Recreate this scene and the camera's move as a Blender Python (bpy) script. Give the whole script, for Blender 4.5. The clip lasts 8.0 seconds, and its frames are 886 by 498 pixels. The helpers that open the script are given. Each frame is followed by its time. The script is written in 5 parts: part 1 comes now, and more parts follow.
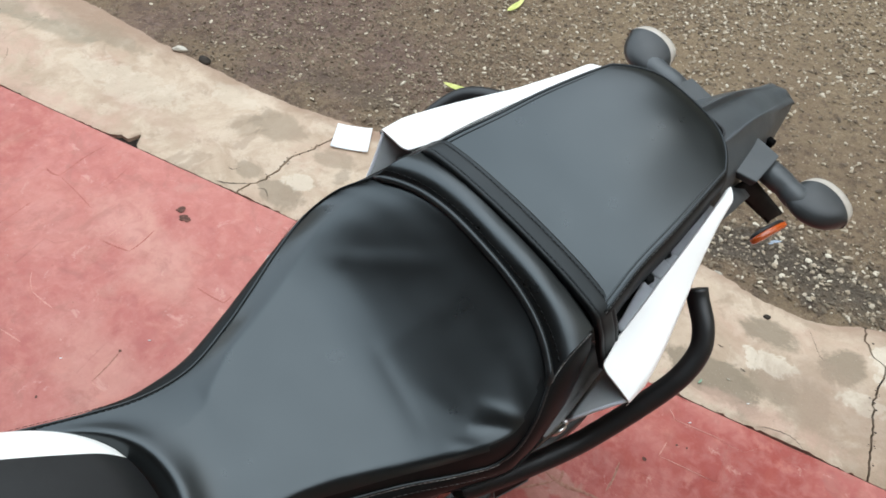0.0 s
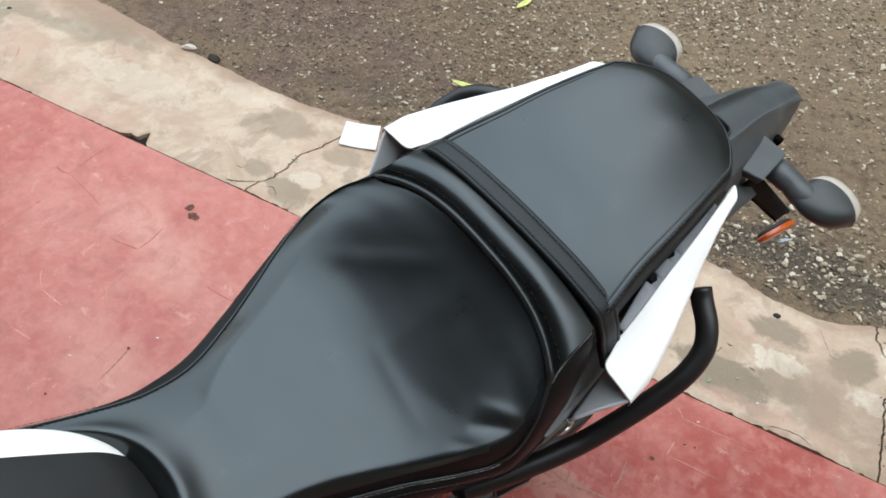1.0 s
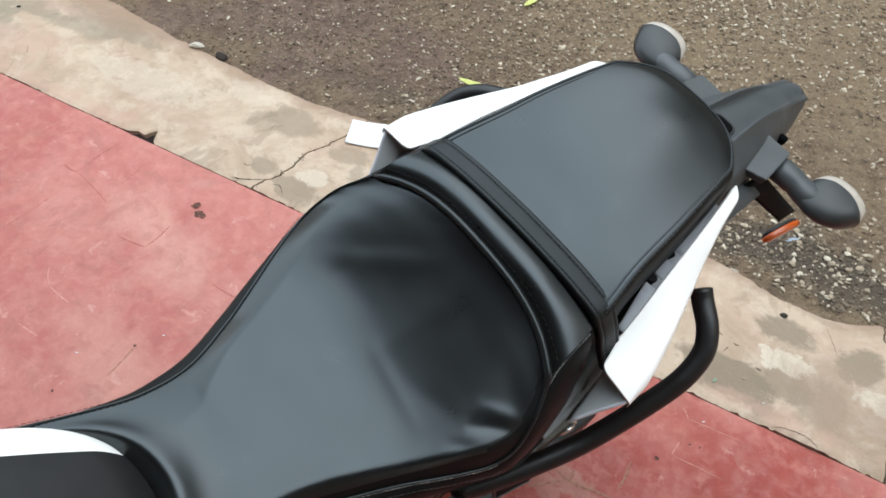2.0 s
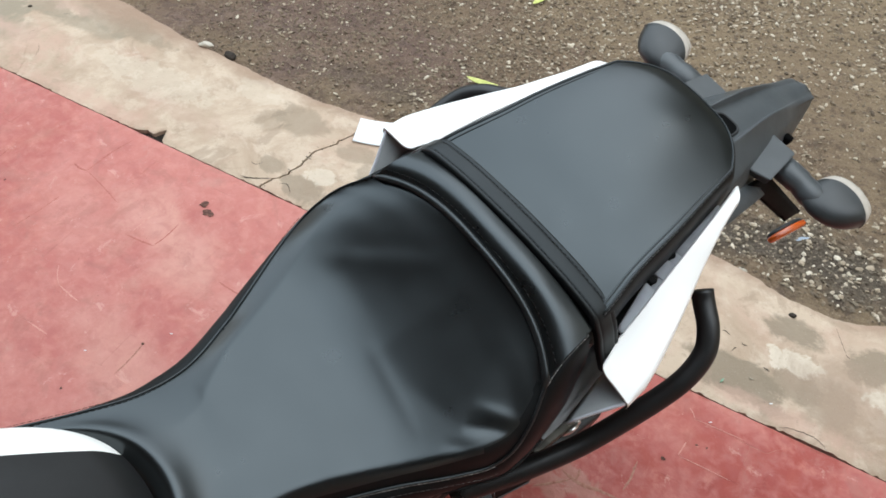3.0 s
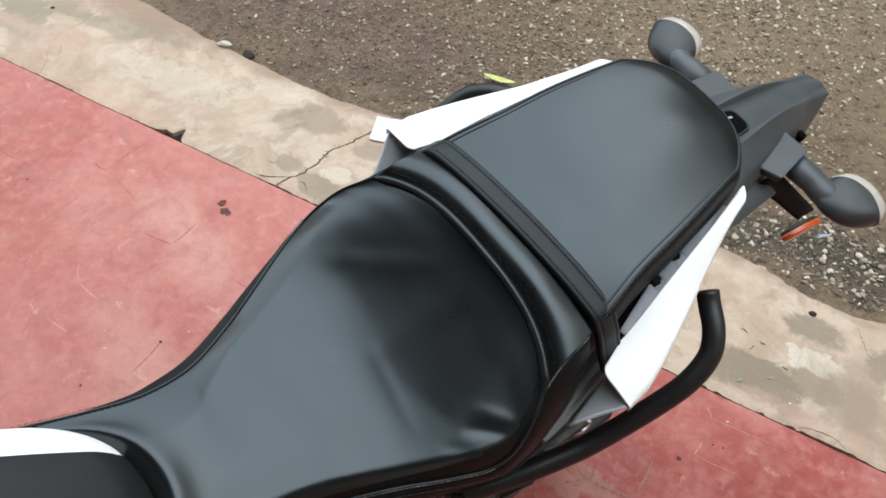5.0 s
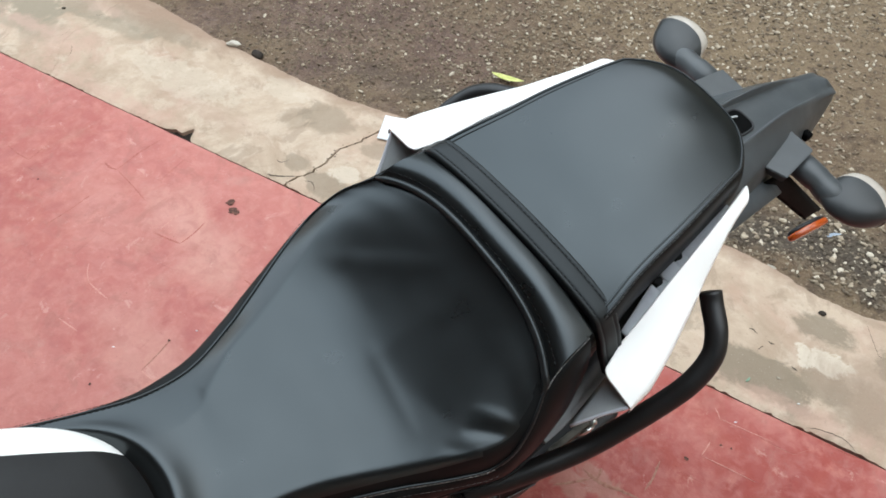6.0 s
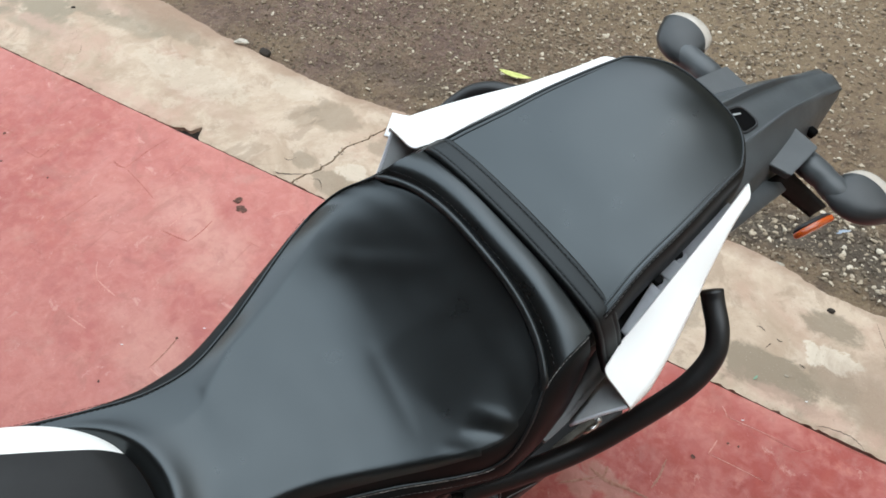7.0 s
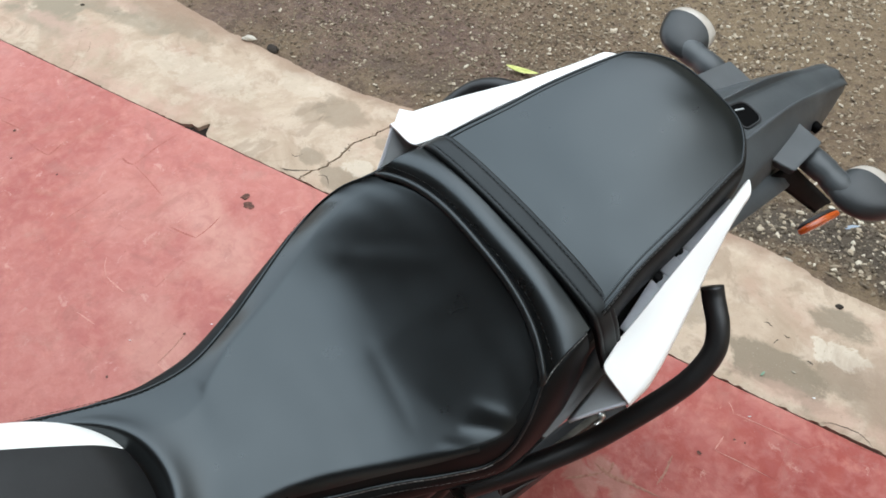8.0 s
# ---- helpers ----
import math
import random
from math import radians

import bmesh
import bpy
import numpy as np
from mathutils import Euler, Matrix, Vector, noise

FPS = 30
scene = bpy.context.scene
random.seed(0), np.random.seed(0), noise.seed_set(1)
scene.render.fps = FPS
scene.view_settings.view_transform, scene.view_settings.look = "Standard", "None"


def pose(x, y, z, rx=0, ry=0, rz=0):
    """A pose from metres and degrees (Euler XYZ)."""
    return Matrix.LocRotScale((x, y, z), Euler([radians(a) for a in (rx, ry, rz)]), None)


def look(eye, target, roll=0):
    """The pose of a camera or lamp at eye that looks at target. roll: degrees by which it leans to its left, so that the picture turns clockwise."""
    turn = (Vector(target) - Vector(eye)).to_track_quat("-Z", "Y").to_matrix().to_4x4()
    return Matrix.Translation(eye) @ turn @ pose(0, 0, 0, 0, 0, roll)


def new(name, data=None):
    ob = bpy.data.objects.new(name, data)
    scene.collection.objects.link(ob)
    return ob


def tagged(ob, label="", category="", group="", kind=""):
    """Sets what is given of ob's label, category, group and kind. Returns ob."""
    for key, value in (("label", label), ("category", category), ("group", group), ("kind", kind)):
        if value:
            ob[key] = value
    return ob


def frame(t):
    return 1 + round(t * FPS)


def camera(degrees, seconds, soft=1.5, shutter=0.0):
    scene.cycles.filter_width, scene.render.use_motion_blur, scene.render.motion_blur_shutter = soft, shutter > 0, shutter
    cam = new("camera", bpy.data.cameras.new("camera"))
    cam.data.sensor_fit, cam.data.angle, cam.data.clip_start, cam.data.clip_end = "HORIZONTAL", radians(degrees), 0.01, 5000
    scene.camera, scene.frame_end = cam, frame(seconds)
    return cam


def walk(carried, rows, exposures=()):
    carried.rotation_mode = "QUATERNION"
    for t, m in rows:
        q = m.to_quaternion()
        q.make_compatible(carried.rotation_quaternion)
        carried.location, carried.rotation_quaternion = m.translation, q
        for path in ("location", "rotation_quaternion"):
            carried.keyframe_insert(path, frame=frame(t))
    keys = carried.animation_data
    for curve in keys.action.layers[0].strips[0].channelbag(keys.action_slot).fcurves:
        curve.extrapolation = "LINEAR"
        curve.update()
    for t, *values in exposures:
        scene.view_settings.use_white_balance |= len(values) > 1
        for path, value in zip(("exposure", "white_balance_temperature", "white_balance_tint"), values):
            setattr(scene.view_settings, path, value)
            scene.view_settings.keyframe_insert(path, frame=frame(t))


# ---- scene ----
cam = camera(57.19, 8.0, soft=1.7)
PATH = [
    (0.0, pose(0.4755, -0.3679, 1.3069, 40.738, -1.694, 49.307)),
    (0.5, pose(0.4776, -0.3631, 1.3062, 40.624, -1.340, 49.604)),
    (1.0, pose(0.4796, -0.3587, 1.3058, 40.540, -1.064, 49.898)),
    (1.5, pose(0.4816, -0.3548, 1.3065, 40.445, -0.849, 50.165)),
    (3.0, pose(0.4891, -0.3397, 1.3079, 40.187, -0.003, 51.078)),
    (3.5, pose(0.4920, -0.3353, 1.3093, 40.140, 0.373, 51.357)),
    (4.0, pose(0.4940, -0.3301, 1.3086, 40.090, 0.722, 51.624)),
    (4.5, pose(0.4959, -0.3255, 1.3089, 39.982, 1.083, 51.858)),
    (6.0, pose(0.5025, -0.3127, 1.3096, 39.818, 2.075, 52.656)),
    (6.5, pose(0.5048, -0.3086, 1.3099, 39.734, 2.405, 52.888)),
    (7.0, pose(0.5072, -0.3037, 1.3102, 39.597, 2.753, 53.101)),
    (7.5, pose(0.5105, -0.2995, 1.3101, 39.455, 3.097, 53.360)),
    (8.0, pose(0.5132, -0.2955, 1.3109, 39.307, 3.408, 53.549)),
]
walk(cam, PATH)

# ---- world and light: a bright overcast sky over the street ----
SUN_ELEV, SUN_TURN = 42.0, 20.0
world = bpy.data.worlds.new("overcast_sky")
scene.world = world
world.use_nodes = True
wn = world.node_tree
sky = wn.nodes.new("ShaderNodeTexSky")
sky.sky_type, sky.sun_disc = "NISHITA", False
sky.sun_elevation, sky.sun_rotation = radians(SUN_ELEV), radians(SUN_TURN)
sky.air_density, sky.dust_density, sky.ozone_density = 1.0, 2.5, 1.5
wn.nodes["Background"].inputs["Strength"].default_value = 0.165
cloud = wn.nodes.new("ShaderNodeMix")   # a thin even cloud layer over the clear sky
cloud.data_type = "RGBA"
cloud.inputs[0].default_value = 0.75
up = wn.nodes.new("ShaderNodeSeparateXYZ")   # an overcast sky is brighter overhead than at the horizon
wn.links.new(wn.nodes.new("ShaderNodeTexCoord").outputs["Generated"], up.inputs[0])
rise = wn.nodes.new("ShaderNodeMapRange")
rise.inputs["From Min"].default_value, rise.inputs["From Max"].default_value = 0.0, 1.0
rise.inputs["To Min"].default_value, rise.inputs["To Max"].default_value = 0.98, 1.66
steep = wn.nodes.new("ShaderNodeMath")
steep.operation, steep.use_clamp = "POWER", True
steep.inputs[1].default_value = 2.6
wn.links.new(up.outputs["Z"], steep.inputs[0])
wn.links.new(steep.outputs[0], rise.inputs["Value"])
shade = wn.nodes.new("ShaderNodeVectorMath")
shade.operation = "SCALE"
shade.inputs[0].default_value = (6.2, 7.0, 7.5)
wn.links.new(rise.outputs[0], shade.inputs["Scale"])
wn.links.new(shade.outputs[0], cloud.inputs[7])
wn.links.new(sky.outputs["Color"], cloud.inputs[6])
wn.links.new(cloud.outputs[2], wn.nodes["Background"].inputs["Color"])
sun_data = bpy.data.lights.new("sun", "SUN")
sun_data.energy, sun_data.angle, sun_data.color = 0.5, radians(95), (1.0, 0.96, 0.91)
sun = new("sun", sun_data)
az = radians(SUN_TURN)
sun.matrix_world = look((math.sin(az) * 10, math.cos(az) * 10, 10 * math.tan(radians(SUN_ELEV))), (0, 0, 0))
scene.view_settings.exposure = 1.17

LEAN = 12.347        # the motorcycle leans to its left on the side stand
KERB_TURN = 20.23    # direction of the kerb
KERB_FROM = Vector((-1.643, -0.175, 0))
KERB = Matrix.Translation(KERB_FROM) @ pose(0, 0, 0, 0, 0, KERB_TURN)


# ---- materials ----
class Mat:
    """A small node-material builder."""

    def __init__(self, name, rough=0.5, metal=0.0, spec=0.5):
        self.m = bpy.data.materials.new(name)
        self.m.use_nodes = True
        self.t = self.m.node_tree
        self.b = self.t.nodes["Principled BSDF"]
        self.b.inputs["Roughness"].default_value = rough
        self.b.inputs["Metallic"].default_value = metal
        self.b.inputs["Specular IOR Level"].default_value = spec
        self.tc = self.t.nodes.new("ShaderNodeTexCoord")
        self.co = self.tc.outputs["Object"]

    def set(self, key, value):
        self.b.inputs[key].default_value = value
        return self

    def link(self, key, out):
        self.t.links.new(out, self.b.inputs[key])
        return self

    def noise(self, scale, detail=4.0, rough=0.55, dist=0.0, co=None):
        n = self.t.nodes.new("ShaderNodeTexNoise")
        n.inputs["Scale"].default_value, n.inputs["Detail"].default_value = scale, detail
        n.inputs["Roughness"].default_value, n.inputs["Distortion"].default_value = rough, dist
        self.t.links.new(co or self.co, n.inputs["Vector"])
        return n.outputs["Fac"]

    def voronoi(self, scale, feature="F1", rnd=1.0, co=None, out="Distance"):
        n = self.t.nodes.new("ShaderNodeTexVoronoi")
        n.feature = feature
        n.inputs["Scale"].default_value, n.inputs["Randomness"].default_value = scale, rnd
        self.t.links.new(co or self.co, n.inputs["Vector"])
        return n.outputs[out]

    def ramp(self, fac, *stops):
        n = self.t.nodes.new("ShaderNodeValToRGB")
        els = n.color_ramp.elements
        while len(els) < len(stops):
            els.new(0.5)
        for e, (p, c) in zip(els, stops):
            e.position = p
            e.color = (*c, 1) if isinstance(c, tuple) else (c, c, c, 1)
        self.t.links.new(fac, n.inputs["Fac"])
        return n.outputs["Color"]

    def mix(self, fac, a, b, kind="MIX"):
        n = self.t.nodes.new("ShaderNodeMix")
        n.data_type, n.blend_type = "RGBA", kind
        for key, v in ((0, fac), (6, a), (7, b)):
            if isinstance(v, bpy.types.NodeSocket):
                self.t.links.new(v, n.inputs[key])
            else:
                n.inputs[key].default_value = v if key == 0 else (*v, 1)
        return n.outputs[2]

    def math(self, op, a, b=0.0, c=0.0):
        n = self.t.nodes.new("ShaderNodeMath")
        n.operation = op
        for i, v in enumerate((a, b, c)):
            if isinstance(v, bpy.types.NodeSocket):
                self.t.links.new(v, n.inputs[i])
            else:
                n.inputs[i].default_value = v
        return n.outputs[0]

    def random(self):
        return self.t.nodes.new("ShaderNodeObjectInfo").outputs["Random"]

    def island(self):
        return self.t.nodes.new("ShaderNodeNewGeometry").outputs["Random Per Island"]

    def blob(self, x, y, rx, ry, wobble, soft=0.35):
        """A stain with a wobbly outline round (x, y) in the object's own plane."""
        sep = self.t.nodes.new("ShaderNodeSeparateXYZ")
        self.t.links.new(self.co, sep.inputs[0])
        dx = self.math("DIVIDE", self.math("SUBTRACT", sep.outputs[0], x), rx)
        dy = self.math("DIVIDE", self.math("SUBTRACT", sep.outputs[1], y), ry)
        r = self.math("SQRT", self.math("ADD", self.math("MULTIPLY", dx, dx), self.math("MULTIPLY", dy, dy)))
        r = self.math("ADD", r, self.math("MULTIPLY", self.math("SUBTRACT", wobble, 0.5), 2.6))
        n = self.t.nodes.new("ShaderNodeMapRange")
        n.interpolation_type = "SMOOTHSTEP"
        n.inputs["From Min"].default_value, n.inputs["From Max"].default_value = 1.0, 1.0 - soft
        self.t.links.new(r, n.inputs["Value"])
        return n.outputs[0]

    def bump(self, height, strength=0.3, distance=0.001, under=None):
        n = self.t.nodes.new("ShaderNodeBump")
        n.inputs["Strength"].default_value, n.inputs["Distance"].default_value = strength, distance
        self.t.links.new(height, n.inputs["Height"])
        if under is not None:
            self.t.links.new(under, n.inputs["Normal"])
        self.t.links.new(n.outputs[0], self.b.inputs["Normal"])
        return n.outputs[0]


def leather(name, base, rough, spec=0.5):
    k = Mat(name, rough, spec=spec)
    k.set("Specular Tint", (0.87, 0.98, 1.03, 1))
    big = k.noise(9, 3)
    k.link("Base Color", k.ramp(big, (0.3, tuple(c * 0.8 for c in base)), (0.7, tuple(c * 1.25 for c in base))))
    k.link("Roughness", k.ramp(k.noise(30, 4), (0.3, rough - 0.025), (0.7, rough + 0.035)))
    b = k.bump(k.voronoi(900, "DISTANCE_TO_EDGE"), 0.05, 0.0003)
    b = k.bump(k.noise(35, 2), 0.02, 0.002, b)
    k.bump(k.noise(11, 2, 0.4), 0.04, 0.006, b)
    return k.m


LEATHER = leather("black_leatherette", (0.0052, 0.0053, 0.0050), 0.295, 0.70)
LEATHER_SIDE = leather("black_side_leatherette", (0.0060, 0.0058, 0.0056), 0.50, 0.17)
STRAP_MAT = leather("black_strap_webbing", (0.0085, 0.0085, 0.0082), 0.48, 0.38)

k = Mat("piping_vinyl", 0.30)
k.set("Specular Tint", (0.87, 0.98, 1.03, 1))
k.link("Base Color", k.ramp(k.noise(60), (0.3, (0.008, 0.008, 0.008)), (0.7, (0.014, 0.014, 0.0135))))
PIPING = k.m
k = Mat("grey_thread", 0.7)
k.link("Base Color", k.ramp(k.island(), (0.0, (0.12, 0.12, 0.115)), (1.0, (0.32, 0.32, 0.31))))
THREAD = k.m
k = Mat("charcoal_thread", 0.7)
k.link("Base Color", k.ramp(k.island(), (0.0, (0.03, 0.03, 0.029)), (1.0, (0.08, 0.08, 0.077))))
CHARCOAL_THREAD = k.m
k = Mat("dark_thread", 0.9, spec=0.15)
k.link("Base Color", k.ramp(k.island(), (0.0, (0.006, 0.006, 0.006)), (1.0, (0.018, 0.018, 0.018))))
DARK_THREAD = k.m

k = Mat("white_paint", 0.38, spec=0.4)
k.link("Base Color", k.ramp(k.noise(14), (0.3, (0.93, 0.915, 0.875)), (0.7, (0.95, 0.935, 0.895))))
k.set("Coat Weight", 0.12).set("Coat Roughness", 0.12)
k.bump(k.noise(220, 2), 0.03, 0.0005)
WHITE = k.m


def plastic(name, base, rough, grain=700, spec=0.5):
    k = Mat(name, rough, spec=spec)
    k.link("Base Color", k.ramp(k.noise(22, 5), (0.3, tuple(c * 0.85 for c in base)), (0.7, tuple(c * 1.18 for c in base))))
    k.link("Roughness", k.ramp(k.noise(45, 4), (0.3, rough - 0.05), (0.7, rough + 0.06)))
    k.bump(k.noise(grain, 2), 0.18, 0.0004)
    return k.m


PLASTIC = plastic("dark_grey_moulded_plastic", (0.058, 0.064, 0.067), 0.42)
PLASTIC_SMOOTH = plastic("smooth_charcoal_plastic", (0.027, 0.030, 0.031), 0.40)
PLASTIC_BLACK = plastic("black_plastic", (0.014, 0.014, 0.015), 0.5)
PLASTIC_MATT = plastic("matt_black_plastic", (0.006, 0.006, 0.006), 0.72, spec=0.2)
PLASTIC_GREY = plastic("mid_grey_plastic", (0.36, 0.37, 0.37), 0.55)
PLASTIC_MID = plastic("smoke_grey_plastic", (0.15, 0.152, 0.154), 0.66)
FLANGE_GREY = plastic("light_grey_primer_plastic", (0.55, 0.565, 0.60), 0.5)
TANK_BLACK = plastic("satin_charcoal_tank_paint", (0.006, 0.006, 0.0062), 0.55, 400)
RUBBER = plastic("tyre_rubber", (0.018, 0.018, 0.018), 0.75)
TUBE = plastic("black_powder_coat", (0.007, 0.007, 0.0072), 0.42, 900)
FLAT_BLACK = Mat("flat_black_matt", 0.95, spec=0.05).set("Base Color", (0.004, 0.004, 0.004, 1)).m
STEEL = Mat("zinc_plated_steel", 0.3, 1.0).set("Base Color", (0.62, 0.62, 0.60, 1)).m
k = Mat("worn_alloy", 0.45, 1.0)
k.link("Base Color", k.ramp(k.noise(60), (0.3, 0.22), (0.7, 0.34)))
ALLOY = k.m
k = Mat("dull_oily_alloy", 0.6, 0.8)
k.link("Base Color", k.ramp(k.noise(50), (0.3, (0.05, 0.047, 0.04)), (0.7, (0.12, 0.112, 0.095))))
DULL = k.m
k = Mat("clear_lens", 0.12)
k.link("Base Color", k.ramp(k.noise(120), (0.3, (0.60, 0.54, 0.46)), (0.7, (0.70, 0.63, 0.55))))
k.set("Transmission Weight", 0.25).set("Coat Weight", 0.5)
k.bump(k.voronoi(260), 0.25, 0.001)
LENS = k.m
k = Mat("amber_reflector", 0.18)
k.link("Base Color", k.ramp(k.voronoi(600), (0.0, (0.62, 0.13, 0.015)), (0.6, (0.5, 0.075, 0.006))))
k.set("Coat Weight", 0.6)
k.bump(k.voronoi(600), 0.3, 0.0008)
AMBER = k.m

def red_paint(name, dusty):
    """Worn red floor paint: blotches, pale scuffs, grime; one even paint over all blocks."""
    k = Mat(name, 0.55, spec=0.4)
    k.co = k.t.nodes.new("ShaderNodeNewGeometry").outputs["Position"]
    big, mid, fine = k.noise(2.3, 5, 0.6, 0.5), k.noise(14, 7, 0.65, 0.6), k.noise(75, 6, 0.65)
    c = k.ramp(big, (0.30, (0.405, 0.112, 0.092)), (0.68, (0.472, 0.157, 0.126)))
    c = k.mix(k.ramp(k.noise(5.2, 7, 0.66, 0.6), (0.48, 0.0), (0.66, 0.45)), c, (0.515, 0.205, 0.166))
    c = k.mix(k.ramp(mid, (0.55, 0.0), (0.70, 0.40)), c, (0.550, 0.270, 0.212))
    c = k.mix(k.ramp(k.noise(7.1, 7, 0.68, 0.5), (0.57, 0.0), (0.72, 0.45)), c, (0.420, 0.250, 0.188))
    c = k.mix(k.ramp(k.noise(15, 6, 0.7, 0.8), (0.58, 0.0), (0.72, 0.35)), c, (0.300, 0.085, 0.070))
    c = k.mix(k.ramp(fine, (0.60, 0.0), (0.72, 0.3)), c, (0.573, 0.343, 0.259))
    wob = k.noise(6, 5, 0.6)
    for x, y, rx, ry, a in ((0.28, 0.42, 0.42, 0.22, 0.9), (0.15, 0.15, 0.5, 0.3, 0.75), (0.42, 0.44, 0.26, 0.16, 0.6), (-1.35, -0.25, 0.36, 0.22, 0.45), (-1.06, -0.35, 0.28, 0.16, 0.35), (-0.93, -0.13, 0.12, 0.05, 0.3)):
        c = k.mix(k.math("MULTIPLY", k.blob(x, y, rx, ry, wob, 0.8), a), c, (0.78, 0.45, 0.40), "MULTIPLY")     # deeper red patches; beside the bike they also paint in its shade
    for x, y, rx, ry, a in ((-0.72, -0.08, 0.30, 0.10, 0.5), (-0.55, -0.30, 0.25, 0.12, 0.4), (-0.95, -0.20, 0.2, 0.1, 0.2)):
        c = k.mix(k.math("MULTIPLY", k.blob(x, y, rx, ry, wob, 0.9), a), c, (0.606, 0.339, 0.263))     # pale trodden dust
    c = k.mix(k.ramp(k.noise(12, 6, 0.7, 0.3), (0.57, 0.0), (0.72, 0.35)), c, (0.270, 0.062, 0.052))     # grime
    c = k.mix(k.ramp(k.noise(18, 6, 0.7, 0.3), (0.56, 0.0), (0.70, 0.5)), c, (0.556, 0.216, 0.164))     # scuffs
    c = k.mix(k.ramp(k.noise(140, 4, 0.6), (0.68, 0.0), (0.74, 0.6)), c, (0.139, 0.045, 0.033))
    for x, y, rx, ry, a in ((0.185, 0.208, 0.055, 0.030, 0.45), (0.150, 0.165, 0.05, 0.025, 0.35)):     # grey dust caught in sunken blocks
        c = k.mix(k.math("MULTIPLY", k.blob(x, y, rx, ry, k.noise(19, 6, 0.65, 0.6), 0.5), a), c, (0.43, 0.29, 0.225))
    c = k.mix(k.ramp(k.noise(32, 5, 0.62, 0.4), (0.44, 0.0), (0.66, 0.26)), c, (0.60, 0.275, 0.225))     # brushed blotches
    c = k.mix(k.ramp(k.noise(27, 5, 0.62, 0.6), (0.48, 0.0), (0.68, 0.30)), c, (0.335, 0.088, 0.074))
    c = k.mix(k.ramp(k.noise(10, 8, 0.72, 0.7), (0.56, 0.0), (0.63, 0.42)), c, (0.345, 0.125, 0.098))     # brown trodden stains
    c = k.mix(k.ramp(k.noise(21, 8, 0.75, 0.5), (0.60, 0.0), (0.66, 0.5)), c, (0.60, 0.33, 0.27))     # small pale scuffs
    if dusty:
        c = k.mix(k.ramp(k.noise(9, 5), (0.40, 0.05), (0.62, 0.5)), c, (0.520, 0.335, 0.253))
    k.link("Base Color", c).link("Roughness", k.ramp(mid, (0.3, 0.45), (0.7, 0.68)))
    b = k.bump(k.noise(16, 6, 0.6), 0.6, 0.005)
    b = k.bump(k.noise(60, 5, 0.6), 0.35, 0.0018, b)
    k.bump(k.noise(260, 4), 0.25, 0.0007, b)
    return k.m


RED = red_paint("red_floor_paint", False)
k = Mat("packed_dust", 0.9, spec=0.2)
k.link("Base Color", k.ramp(k.noise(120, 5), (0.3, (0.27, 0.10, 0.075)), (0.7, (0.42, 0.235, 0.17))))
DUST = k.m
RED_DUST = red_paint("red_floor_paint_with_dust", True)
k = Mat("sunken_joint_paint", 0.8, spec=0.2)
k.link("Base Color", k.ramp(k.noise(90, 5), (0.3, (0.315, 0.095, 0.077)), (0.7, (0.44, 0.155, 0.125))))
JOINT = k.m
k = Mat("scuffed_joint_edge", 0.8, spec=0.2)
k.link("Base Color", k.ramp(k.noise(110, 5), (0.3, (0.50, 0.20, 0.16)), (0.7, (0.59, 0.31, 0.25))))
SCUFF = k.m

k = Mat("weathered_concrete", 0.85, spec=0.3)
wob, wob2 = k.noise(10, 7, 0.68, 0.5), k.noise(22, 7, 0.7, 0.4)
c = k.ramp(k.noise(4.5, 7, 0.68, 0.5), (0.36, (0.372, 0.268, 0.187)), (0.60, (0.510, 0.392, 0.290)))
c = k.mix(k.ramp(k.noise(11, 8, 0.7, 0.4), (0.50, 0.0), (0.60, 0.5)), c, (0.588, 0.474, 0.369))
c = k.mix(k.ramp(k.noise(3.3, 6, 0.65, 0.5), (0.52, 0.0), (0.64, 0.55)), c, (0.450, 0.289, 0.212))
c = k.mix(k.ramp(k.noise(7, 8, 0.72, 0.9), (0.56, 0.0), (0.62, 0.5)), c, (0.303, 0.219, 0.154))
for x, y, rx, ry, a in ((0.872, 0.226, 0.080, 0.062, 0.55), (0.808, 0.193, 0.05, 0.05, 0.35), (0.901, 0.074, 0.042, 0.026, 0.6), (1.012, 0.050, 0.062, 0.036, 0.65), (1.052, 0.192, 0.062, 0.034, 0.5), (1.104, 0.160, 0.027, 0.034, 0.5),
                        (2.078, 0.224, 0.062, 0.036, 0.85), (2.005, 0.070, 0.105, 0.060, 0.9), (2.095, 0.098, 0.060, 0.040, 0.65), (2.16, 0.10, 0.06, 0.05, 0.4), (2.222, 0.222, 0.048, 0.056, 0.8), (0.20, 0.29, 0.2, 0.045, 0.6), (1.75, 0.12, 0.12, 0.06, 0.5), (-0.05, 0.26, 0.12, 0.05, 0.6)):
    c = k.mix(k.math("MULTIPLY", k.blob(x, y, rx, ry, wob, 0.34), 0.95 * a), c, (0.232, 0.182, 0.128))
for x, y, rx, ry, a in ((2.087, 0.153, 0.056, 0.032, 0.8), (2.270, 0.152, 0.05, 0.028, 0.8), (1.03, 0.099, 0.042, 0.03, 0.55), (0.711, 0.266, 0.077, 0.045, 0.3), (0.45, 0.17, 0.22, 0.06, 0.3), (2.30, 0.27, 0.05, 0.05, 0.75)):
    c = k.mix(k.math("MULTIPLY", k.blob(x, y, rx, ry, wob2, 0.3), a), c, (0.635, 0.550, 0.440))
